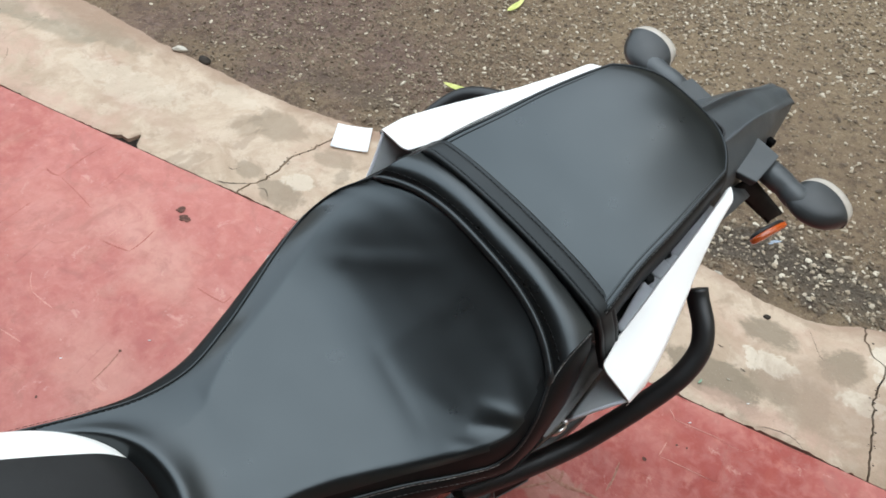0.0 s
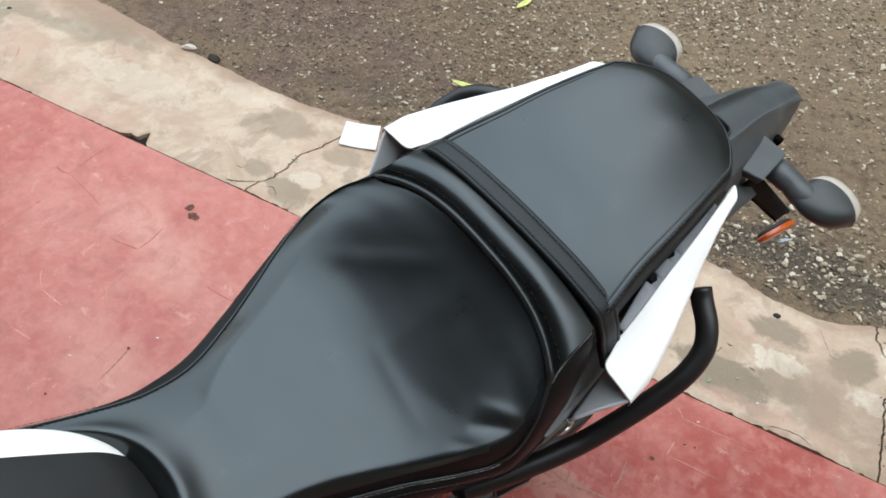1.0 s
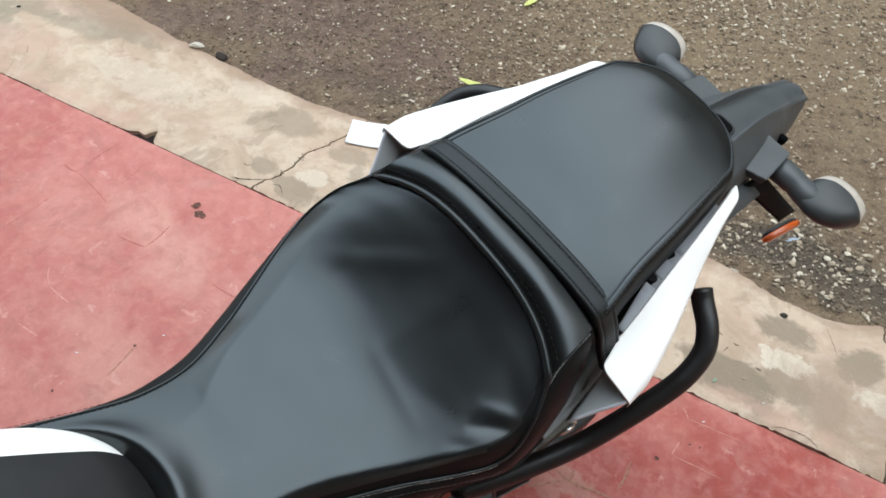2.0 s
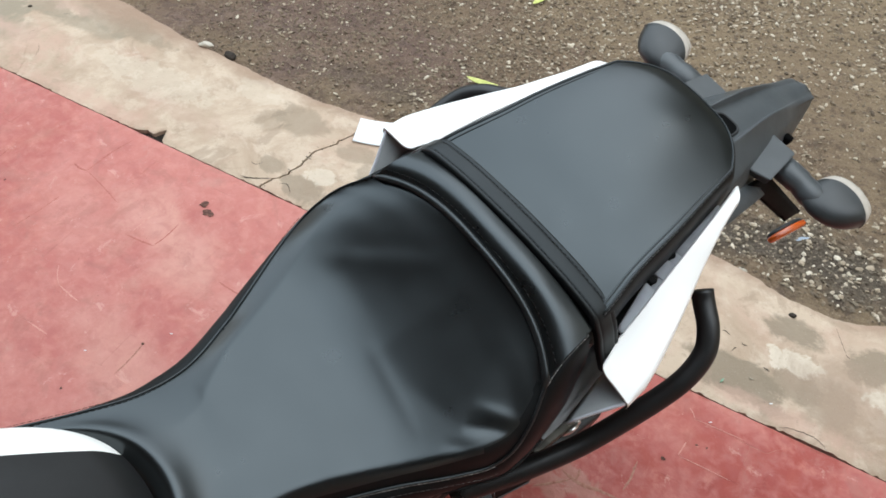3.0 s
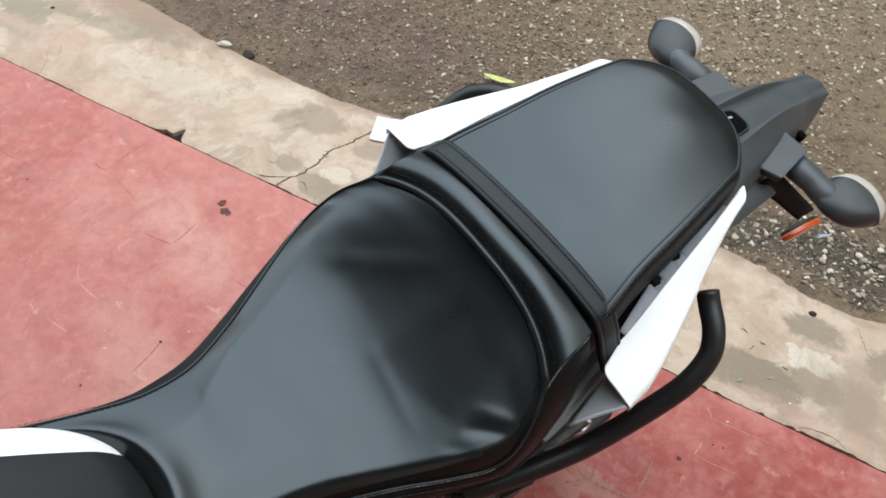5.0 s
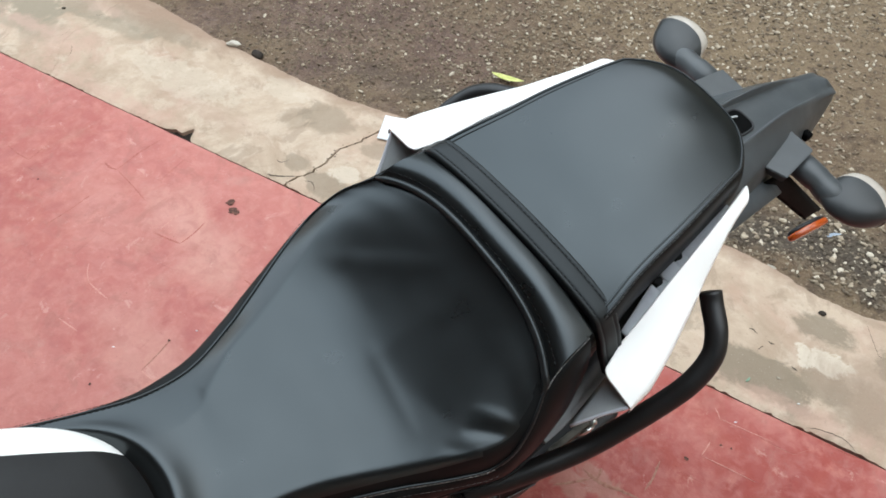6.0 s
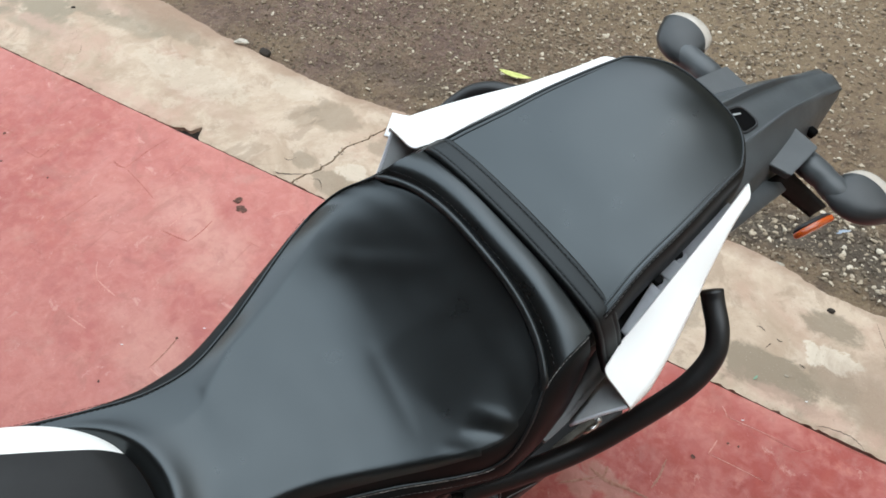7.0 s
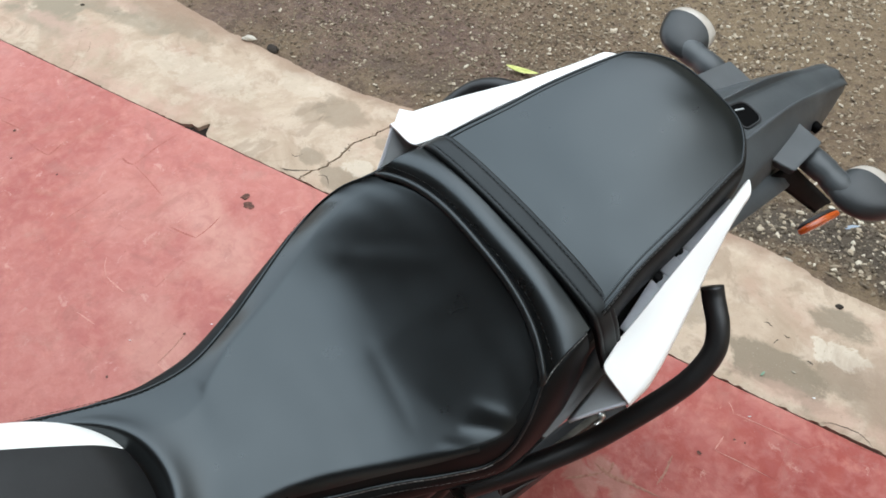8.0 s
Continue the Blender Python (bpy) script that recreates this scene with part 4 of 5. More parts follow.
    st = bmesh.new()
    dashes(st, [p + Vector((0.0016, 0, -0.0008)) for p in ring if p.x > 0.05], 0.005, 0.0038, 0.0004)
    part("stitching", st, CHARCOAL_THREAD, seat, "row of thread stitches")
    cord = bmesh.new()
    tube(cord, [p + Vector((0, 0, 0.0003)) for p in ring], 0.0010, 6)
    part("seam", cord, PIPING, seat)
    for side in (1, -1):      # welt just inside the edge
        cord = bmesh.new()
        tube(cord, [pad(v, 0.955 * side) - Vector((0, 0, 0.0001)) for v in np.linspace(0, 0.86, 50)], [0.0010] * 42 + [0.0009, 0.0008, 0.0007, 0.0006, 0.0005, 0.0004, 0.0003, 0.0002], 6)
        part("welt", cord, PIPING, seat)
    # stitches beside the piping, on the strap
    st = bmesh.new()
    dashes(st, [roll(0.17, -0.98 + 1.96 * i / 60) + Vector((0, 0, 0.0003)) for i in range(61)], 0.0055, 0.0035, 0.0005)
    for y in (-0.0172, -0.0040):
        dashes(st, [Vector((x, 0.001 + y + 0.0055 * (x / 0.11), float(ease([(q.x, q.z) for q in fine], x)[0]) + 0.0019)) for x in np.linspace(-0.104, 0.104, 60)], 0.0045, 0.003, 0.0003)
    part("stitching", st, DARK_THREAD, seat, "rows of dark stitches")
    # pan below
    bm = bmesh.new()
    rows = []
    for y in np.linspace(-0.48, 0.16, 40):
        w, z = edge(y)
        rows.append([(-w * 0.93, y, z - 0.05), (-w * 0.6, y, z - 0.075), (w * 0.6, y, z - 0.075), (w * 0.93, y, z - 0.05)])
    shell(bm, rows, (0, 0, 0.006))
    part("seat_pan", bm, PLASTIC_BLACK, seat, "black plastic seat pan")


seat_parts()

# -- white tail panels, each a folded wing beside the passenger pad --
INNER = [(-0.020, 0.1290, 0.7885), (0.005, 0.1225, 0.7930), (0.025, 0.1185, 0.7995), (0.045, 0.1141, 0.8066), (0.065, 0.1094, 0.8126), (0.085, 0.1051, 0.8173), (0.105, 0.1008, 0.8216), (0.125, 0.0964, 0.8252), (0.145, 0.0917, 0.8288), (0.165, 0.0867, 0.8324), (0.19, 0.080, 0.836)]
OUTER = [(-0.018, 0.1655, 0.7835), (0.005, 0.1585, 0.7915), (0.025, 0.1524, 0.7955), (0.045, 0.1450, 0.8000), (0.065, 0.1370, 0.8042), (0.085, 0.1290, 0.8080), (0.105, 0.1198, 0.8130), (0.125, 0.1110, 0.8200), (0.145, 0.1028, 0.8260), (0.165, 0.0960, 0.8320), (0.178, 0.0925, 0.8345), (0.19, 0.088, 0.836)]


def tail_panel(side):
    root = sub("tail_panel", "glossy white folded tail panel")
    flip = lambda p: Vector((p[0] * side, p[1], p[2]))
    bm = bmesh.new()
    rows = []
    ys = [-0.020, -0.0198, -0.0193, -0.018, -0.0155] + list(np.linspace(-0.012, 0.168, 40)) + [0.171, 0.174, 0.1765, 0.178]
    qs = [0.0, 0.003, 0.009, 0.02, 0.05, 0.10, 0.16, 0.23, 0.31, 0.5, 0.7, 0.85, 0.95, 0.985, 1.0]
    for y in ys:
        a, b = ease(INNER, y), ease(OUTER, y + 0.002)
        b = b + (a - b) * 0.75 * max(0.0, (y - 0.168) / 0.010) ** 2
        f = max(0.0, 1 - (y + 0.020) / 0.025)
        front = [0.007 * f * (1 - math.sqrt(max(0.0, 1 - max(0.0, 1 - q / 0.31) ** 2))) for q in qs]
        row = [flip((a[0] - 0.001, y + front[0], a[1] - 0.006))]
        for q, fr in zip(qs, front):
            p = Vector((a[0] + (b[0] - a[0]) * q, y + fr, a[1] + (b[1] - a[1]) * q + 0.0008 * math.sin(math.pi * q)))
            row.append(flip(p))
        # rolled outer lip
        roll = min(1.0, max(0.25, 1 - y / 0.13)) * min(1.0, 0.25 + (y + 0.02) / 0.03)
        row += [flip((b[0] + 0.0030 * roll, y + front[-1], b[1] - 0.0012)), flip((b[0] + 0.0056 * roll, y + front[-1], b[1] - 0.0025 - 0.002 * roll)), flip((b[0] + 0.0062 * roll, y + front[-1], b[1] - 0.0045 - 0.004 * roll)), flip((b[0] + 0.0045 * roll, y + front[-1], b[1] - 0.006 - 0.005 * roll))]
        rows.append(row)
    shell(bm, rows, (0, 0, -0.0022))
    part("wing", bm, WHITE, root)
    # lower face that returns under the wing
    bm = bmesh.new()
    rows = []
    for y in np.linspace(-0.018, 0.168, 30):
        b = ease(OUTER, y + 0.002)
        f = 1 - (y + 0.018) / 0.188
        low = Vector((0.085 + 0.059 * f**0.8, y - 0.035 * f, b[1] - 0.034 * f**0.5 - 0.008))
        top = Vector((b[0] - 0.0006, y, b[1] - 0.0045))
        rows.append([flip(top.lerp(low, q) + Vector((-0.001, 0, -0.001)) * math.sin(math.pi * q)) for q in np.linspace(0, 1, 7)])
    shell(bm, rows, (-0.0025 * side, 0, -0.001))
    part("lower_face", bm, PLASTIC_GREY, root, "unpainted grey plastic underside")
    bm = bmesh.new()
    tube(bm, rows[0], 0.0016, 8)
    part("lip", bm, FLANGE_GREY, root, "pale grey moulded lip")
    # light flange, set deeper than the wing, stepped back between two clips
    bm = bmesh.new()
    lip = [(0.016, 0.1135, 0.790), (0.0696, 0.0960, 0.7985), (0.0986, 0.0888, 0.8030), (0.135, 0.0812, 0.8070), (0.168, 0.0750, 0.8110)]
    for y0, y1, back in ((0.016, 0.064, 0.0), (0.064, 0.075, 0.006), (0.075, 0.093, 0.0015), (0.093, 0.104, 0.0055), (0.104, 0.168, 0.0)):
        rows = []
        for y in np.linspace(y0 + 0.0001, y1 - 0.0001, 8):
            x, z = ease(lip, y)
            end, rim = 0.004 * max(0.0, (y - 0.162) / 0.006) ** 2, float(ease(OUTER, y)[0]) - 0.006
            rows.append([flip((x + back + end, y, z - 0.003)), flip((x + back + end + 0.0006, y, z)), flip((min(x + 0.012, rim - 0.002), y, z + 0.0015)), flip((min(x + 0.022, rim), y, z + 0.003))])
        shell(bm, rows, (0, 0, -0.002))
    part("flange", bm, FLANGE_GREY, root, "pale grey inner flange with notches")
    for y in (0.0696, 0.0986):
        bm = bmesh.new()
        x, z = ease(lip, y)
        tube(bm, [flip((x + 0.0035, y, z - 0.012)), flip((x + 0.0035, y, z + 0.0006)), flip((x + 0.0035, y, z + 0.0014))], [0.0042, 0.0042, 0.003], 12)
        part("clip", bm, PLASTIC_MATT, root, "black push-in clip")
    bm = bmesh.new()
    rows = []
    for y in np.linspace(0.02, 0.165, 22):
        a = ease(INNER, y)
        rows.append([flip((a[0] + 0.001, y, a[1] - 0.034)), flip((a[0] - 0.02, y, a[1] - 0.042))])
    shell(bm, rows, (0, 0, -0.003))
    part("rail", bm, PLASTIC_BLACK, root, "black plastic rail")


tail_panel(1)
tail_panel(-1)


# -- grey side covers below the seat --
def side_cover(side, y0, y1, material, label):
    bm = bmesh.new()
    rows = []
    inner = [(-0.20, 0.112), (-0.155, 0.1330), (-0.125, 0.1430), (-0.109, 0.1432), (-0.089, 0.1415), (-0.063, 0.1355), (-0.047, 0.1310), (-0.018, 0.1185), (0.02, 0.106)]
    outer = [(-0.20, 0.114), (-0.155, 0.1355), (-0.125, 0.1455), (-0.109, 0.1465), (-0.091, 0.144), (-0.054, 0.141), (-0.03, 0.137), (-0.006, 0.133), (0.02, 0.128)]
    for y in np.linspace(y0, y1, 30):
        a, b = float(ease(inner, y)[0]), float(ease(outer, y)[0])
        rows.append([Vector((a * side, y, 0.7385)), Vector((a * side * 0.5 + b * side * 0.5, y, 0.7390)), Vector(((b - 0.0008) * side, y, 0.7390)), Vector((b * side, y, 0.7383)), Vector(((b - 0.0005) * side, y, 0.7365)), Vector(((b - 0.001) * side, y, 0.734)), Vector(((b - 0.012) * side, y, 0.70)), Vector(((b - 0.04) * side, y, 0.64))])
    shell(bm, rows, (-0.003 * side, 0, 0))
    part("side_cover", bm, material, bike, label)


for side in (1, -1):
    side_cover(side, -0.078, 0.02, PLASTIC_MID, "mid grey plastic side cover")
    side_cover(side, -0.20, -0.080, PLASTIC_MATT, "matt black plastic side cover")


# -- tubular grab bars --
def grab_bar(side):
    root = sub("grab_bar", "black powder-coated tubular bar")
    pts = [(0.1295, 0.1145, 0.779), (0.1389, 0.110, 0.7733), (0.1561, 0.100, 0.768), (0.1681, 0.090, 0.760), (0.1735, 0.080, 0.753), (0.1760, 0.069, 0.746), (0.1768, 0.058, 0.739), (0.1760, 0.046, 0.731),
           (0.1735, 0.028, 0.720), (0.1691, 0.0032, 0.7050), (0.1630, -0.0269, 0.6900), (0.1563, -0.0528, 0.6820), (0.1489, -0.0771, 0.6760), (0.1417, -0.0989, 0.6710), (0.1336, -0.1213, 0.6670), (0.1255, -0.1437, 0.6630)]
    bm = bmesh.new()
    line = smooth_path([(x * side, y, z) for x, y, z in pts], 70)
    tube(bm, line, 0.0101, 18)
    part("tube", bm, TUBE, root)
    bm = bmesh.new()
    plate = [Vector((x * side, y, z)) for x, y, z in ((0.132, -0.106, 0.662), (0.149, -0.112, 0.640), (0.156, -0.076, 0.642), (0.150, -0.066, 0.668))]
    shell(bm, [[plate[0], plate[3]], [plate[1], plate[2]]], (-0.004 * side, 0, -0.002))
    part("mounting_plate", bm, TUBE, root, "black welded mounting plate")
    # pale tube draws the bright edges of the plate
    bm = bmesh.new()
    tube(bm, [plate[0], plate[1], plate[1].lerp(plate[2], 0.08), plate[2]], 0.0007, 6)
    part("edge_line", bm, PLASTIC_MID, root, "thin pale grey line along the plate's edges")
    bm = bmesh.new()
    tube(bm, [(q * side, -0.155, 0.700) for q in (0.124, 0.142, 0.1425, 0.147, 0.149)], [0.004, 0.004, 0.008, 0.008, 0.005], 6)
    part("bolt", bm, STEEL, root, "bright steel bolt")


grab_bar(1)
grab_bar(-1)

# -- tail cowl with slot --
TAIL = [(0.165, 0.074, 0.784, 0.034), (0.20, 0.071, 0.777, 0.030), (0.26, 0.062, 0.753, 0.026), (0.31, 0.052, 0.7405, 0.0225), (0.37, 0.042, 0.7305, 0.0185), (0.42, 0.034, 0.719, 0.0165), (0.46, 0.027, 0.705, 0.0140), (0.495, 0.0225, 0.692, 0.0135), (0.508, 0.0195, 0.686, 0.0125)]


def tail_cowl():
    root = sub("tail_cowl", "dark grey moulded plastic tail cowl")
    bm = bmesh.new()
    rows = []
    for y in np.linspace(0.165, 0.508, 70):
        w, z, p = ease(TAIL, y)
        end = 0.004 * max(0.0, (y - 0.455) / 0.05) ** 2
        tuck = min(1.0, max(0.0, (0.505 - y) / 0.06))      # the skirt runs out towards the end cap
        rail = math.exp(-((y - 0.362) / 0.062) ** 2)      # a rail stands up on either side of the sunken middle
        half = [(-w - 0.0105 * tuck, -0.020 - 0.030 * tuck), (-w - 0.0060 * tuck, -0.016 - 0.016 * tuck), (-w - 0.0003, -0.0120 - 0.0040 * tuck), (-w + 0.0010, -0.0098 - 0.0036 * tuck), (-w * 0.94, -0.0075 - 0.0030 * tuck), (-(w * 0.5 + p * 0.5), -0.0040 + 0.0016 * rail), (-p - 0.0060, -0.0004 + 0.0062 * rail),
                (-p - 0.0036, 0.0006 + 0.0101 * rail), (-p - 0.0026, 0.0009 + 0.0108 * rail), (-p - 0.0016, 0.0010 + 0.0108 * rail), (-p - 0.0008, 0.0011 + 0.0098 * rail), (-p + 0.0006, 0.0012), (-p + 0.0012, 0.0011 - 0.0005 * rail), (-p + 0.0040, 0.0011 - 0.0007 * rail), (-p * 0.5, 0.0014 + end * 0.6), (0, 0.0016 + end)]
        rows.append([Vector((x, y, z + h)) for x, h in half + [(-x, h) for x, h in reversed(half[:-1])]])
    shell(bm, rows, (0, 0, -0.003))
    part("cowl", bm, PLASTIC, root)
    # end cap: the cowl turns down over its end
    w, z, p = ease(TAIL, 0.508)
    bm = bmesh.new()
    ends = []
    for y, f, down in ((0.5065, 1.0, 0.0), (0.5105, 0.985, 0.0016), (0.5130, 0.95, 0.0052), (0.5138, 0.91, 0.010), (0.5125, 0.88, 0.020), (0.5090, 0.86, 0.026)):
        half = [(-w * 1.02 * f, -0.020), (-w * f, -0.0130), (-w * 0.94 * f, -0.0085), (-(w * 0.5 + p * 0.5) * f, -0.0035), (-p * f, 0.0014), (-p * 0.5 * f, 0.0036), (0, 0.0046)]
        ends.append([Vector((x, y, z + h - down)) for x, h in half + [(-x, h) for x, h in reversed(half[:-1])]])
    sheet(bm, ends)
    part("end_cap", bm, PLASTIC, root)
    # slot in a raised rim; a flat black face paints its dark depth
    bm = bmesh.new()
    ring = []
    for i in range(28):
        a = 2 * math.pi * i / 28
        c, s = math.cos(a), math.sin(a)
        ring.append((0.0158 * math.copysign(abs(c) ** 0.5, c) * (1 - 0.15 * s), 0.3150 + 0.0165 * math.copysign(abs(s) ** 0.5, s)))
    z_at = lambda y: float(ease(TAIL, y)[1]) + 0.001
    tube(bm, [(x, y, z_at(y) + 0.0006) for x, y in ring + ring[:1]], 0.0015, 8, False)
    part("slot_rim", bm, PLASTIC_BLACK, root, "black rim of the slot")
    bm = bmesh.new()
    f = bm.faces.new([bm.verts.new((x, y, z_at(y) + 0.0012)) for x, y in ring])
    part("slot_dark_face", bm, FLAT_BLACK, root, "flat black face painted as the slot's dark depth", smooth=False)
    # pale bar paints the thin glint seen in the slot
    bm = bmesh.new()
    box(bm, (0.0022, 0.0120, 0.0016), pose(-0.0066, 0.3145, 0.7425, -10, 0, -15), 0.0005)
    part("slot_glint", bm, PLASTIC_GREY, root, "pale bar drawn as a glint in the slot")
    # lower fender and plate carrier
    bm = bmesh.new()
    rows = []
    for u in np.linspace(0, 1, 18):
        y, z = 0.17 + 0.165 * u, 0.752 - 0.055 * u
        w = 0.092 - 0.014 * u
        rows.append([Vector((q * w, y, z - 0.008 * abs(q) ** 3)) for q in np.linspace(-1, 1, 11)])
    shell(bm, rows, (0, 0, -0.004))
    part("inner_fender", bm, PLASTIC, root, "black plastic inner fender")
    bm = bmesh.new()
    box(bm, (0.011, 0.010, 0.010), pose(0.0424, 0.418, 0.692), 0.003)
    part("lug", bm, FLAT_BLACK, root, "small black lug")


tail_cowl()


# -- indicators --
def indicator(side):
    root = sub("indicator", "dark grey turn indicator with a clear lens")
    bm = bmesh.new()
    # bracket block
    a = [(0.0325, 0.3790, 0.7205), (0.0682, 0.3760, 0.7240), (0.0760, 0.3215, 0.7230), (0.0488, 0.3145, 0.7200)]
    top = [Vector((x * side, y, z)) for x, y, z in a]
    low = [Vector(((0.052 + (x - 0.052) * 0.88) * side, 0.352 + (y - 0.352) * 0.82, z - 0.015)) for x, y, z in a]
    t, l = [bm.verts.new(p) for p in top], [bm.verts.new(p) for p in low]
    bm.faces.new(t), bm.faces.new(l[::-1])
    for i in range(4):
        j = (i + 1) % 4
        bm.faces.new((t[i], t[j], l[j], l[i]))
    bmesh.ops.bevel(bm, geom=bm.edges[:], offset=0.0012, segments=2, affect="EDGES")
    part("bracket", bm, PLASTIC, root, smooth=False)
    bm = bmesh.new()
    pts = [(0.064, 0.3665, 0.7045), (0.080, 0.3665, 0.7055), (0.0925, 0.3665, 0.7055), (0.0945, 0.3665, 0.7055), (0.103, 0.3660, 0.7045), (0.111, 0.3662, 0.7040), (0.119, 0.367, 0.7035), (0.126, 0.368, 0.7030)]
    tube(bm, [(x * side, y, z) for x, y, z in pts], [0.0160, 0.0158, 0.0156, 0.0146, 0.0154, 0.0164, 0.0162, 0.0110], 18, True, 0.85)
    part("stalk", bm, PLASTIC, root)
    # bullet body: a swept shell, blunt towards the rider, open at the back for the lens
    front = [(0.1035, 0.356), (0.1065, 0.352), (0.1136, 0.3485), (0.127, 0.3460), (0.144, 0.3500), (0.157, 0.360), (0.166, 0.374), (0.1712, 0.3880)]
    back = [(0.1035, 0.3840), (0.111, 0.3890), (0.122, 0.3930), (0.1416, 0.3940), (0.160, 0.3890), (0.1712, 0.3845)]
    glass = [(0.1035, 0.3870), (0.1075, 0.3985), (0.112, 0.4070), (0.130, 0.4143), (0.1517, 0.4127), (0.1665, 0.4050), (0.1712, 0.3890)]
    xs = [0.1374 - 0.0338 * math.cos(math.pi * i / 30) for i in range(31)]
    tall = lambda x: 0.0172 * max(0.0, 1 - abs((x - 0.1374) / 0.0341) ** 2.6) ** 0.5 + 0.0006
    mid = lambda x: 0.7035 - 0.02 * (x - 0.1374)
    def loops(lo, hi, shape, n=12):
        out = []
        for x in xs:
            y0, y1, h = float(ease(lo, x)[0]), float(ease(hi, x)[0]), tall(x)
            line = [(y0 + (y1 - y0) * q, h * shape(q)) for q in (0.5 - 0.5 * math.cos(math.pi * i / n) for i in range(n + 1))]
            out.append([Vector((x * side, y, mid(x) + z)) for y, z in line] + [Vector((x * side, y, mid(x) - z)) for y, z in reversed(line)])
        return out
    bm = bmesh.new()
    vs = sheet(bm, loops(front, back, lambda q: 0.02 + 0.98 * (1 - (1 - q) ** 2.3) ** 0.55), True)
    bm.faces.new(vs[0]), bm.faces.new(vs[-1])
    part("housing", bm, PLASTIC_SMOOTH, root)
    bm = bmesh.new()
    vs = sheet(bm, loops(back, glass, lambda q: 0.985 * max(0.0, 1 - q**2.4) ** 0.5 + 0.01), True)
    bm.faces.new(vs[0]), bm.faces.new(vs[-1])
    part("lens", bm, LENS, root, "clear ribbed lens")


indicator(1)
indicator(-1)


# -- side reflector on a stay --
def reflector():
    root = sub("side_reflector", "amber oval reflector on a black stay")
    bm = bmesh.new()
    rows = []
    for q in np.linspace(0, 1, 9):      # a channel-shaped strip, straight, tapering to the disc
        c = Vector((0.062, 0.330, 0.704)).lerp(Vector((0.1085, 0.402, 0.628)), q)
        w = 0.0135 - 0.003 * q
        side_way = Vector((0.10, 1.0, 0.15)).normalized()
        rows.append([c - side_way * w - Vector((0, 0, 0.005)), c - side_way * w, c - side_way * w * 0.3 + Vector((0, 0, 0.0006)), c + side_way * w * 0.3 + Vector((0, 0, 0.0006)), c + side_way * w, c + side_way * w - Vector((0, 0, 0.005))])
    shell(bm, rows, (0, 0, -0.002))
    part("stay", bm, PLASTIC_MATT, root)
    bm = bmesh.new()
    m = pose(0.1135, 0.424, 0.577, 0, 97, 0) @ Matrix.Rotation(radians(8), 4, "X")
    rings = []
    for z, k in ((-0.004, 0.9), (-0.003, 1.0), (0.001, 1.0), (0.003, 0.95), (0.0042, 0.8), (0.0048, 0.4)):
        rings.append([m @ Vector((0.0125 * k * math.cos(a), 0.0325 * k * math.sin(a), z)) for a in (2 * math.pi * i / 28 for i in range(28))])
    vs = sheet(bm, rings, True)
    bm.faces.new(vs[0]), bm.faces.new(vs[-1])
    part("disc", bm, AMBER, root, "amber plastic disc")
    bm = bmesh.new()
    rings = [[m @ Vector((0.012 * k * math.cos(a), 0.0315 * k * math.sin(a), z)) for a in (2 * math.pi * i / 24 for i in range(24))] for z, k in ((-0.009, 0.72), (-0.008, 0.86), (-0.0045, 1.0))]
    vs = sheet(bm, rings, True)
    bm.faces.new(vs[0]), bm.faces.new(vs[-1])
    part("backing", bm, PLASTIC_BLACK, root, "black plastic backing")


reflector()

# -- tank end --
def tank_point(v, s):
    """v: 0 at the rear end, 1 at the front; s: across."""
    x_wide = 0.112 + 0.055 * v
    a = abs(s)
    y0 = -0.350 - 3.6 * (s * 0.112) ** 2 - 360 * (s * 0.112) ** 4
    y = y0 + v * (-0.86 - y0)
    rise = 0.786 + 0.20 * (1 - (1 - v) ** 2.2) - 0.02 * v
    z = rise - (0.012 + 0.13 * v) * a**2.4
    z -= 0.014 * max(0.0, 1 - v / 0.03) ** 2
    return Vector((s * x_wide, y, z))


def tank():
    root = sub("fuel_tank", "charcoal fuel tank with white side panels")
    split = lambda v: min(0.27 + 2.0 * v, 0.60)
    vs = [(i / 60) ** 1.5 for i in range(61)]
    bm = bmesh.new()
    sheet(bm, [[tank_point(v, split(v) * (-1 + 2 * i / 40)) for i in range(41)] for v in vs])
    part("tank_top", bm, TANK_BLACK, root, "satin charcoal paint")
    for side in (1, -1):
        bm = bmesh.new()
        rows = []
        for v in vs:
            r = []
            for i in range(17):
                q = split(v) + (1.0 - split(v)) * i / 16
                r.append(tank_point(v, side * q) + Vector((0, 0, 0.002 * min(1.0, i / 2))))
            p = r[-1]
            r += [p + Vector((0.004 * side, 0, -0.012)), p + Vector((0.002 * side, 0.0, -0.05)), p + Vector((-0.02 * side, 0, -0.14))]
            rows.append(r)
        sheet(bm, rows)
        part("tank_side_panel", bm, WHITE, root, "glossy white side panel")
    bm = bmesh.new()
    rows = [[Vector((-0.075, y, 0.70)), Vector((-0.04, y, 0.735)), Vector((0.04, y, 0.735)), Vector((0.075, y, 0.70))] for y in np.linspace(-0.86, -0.36, 8)]
    shell(bm, rows, (0, 0, -0.08))
    part("tank_base", bm, PLASTIC_BLACK, root, "black lower tank shell")


tank()


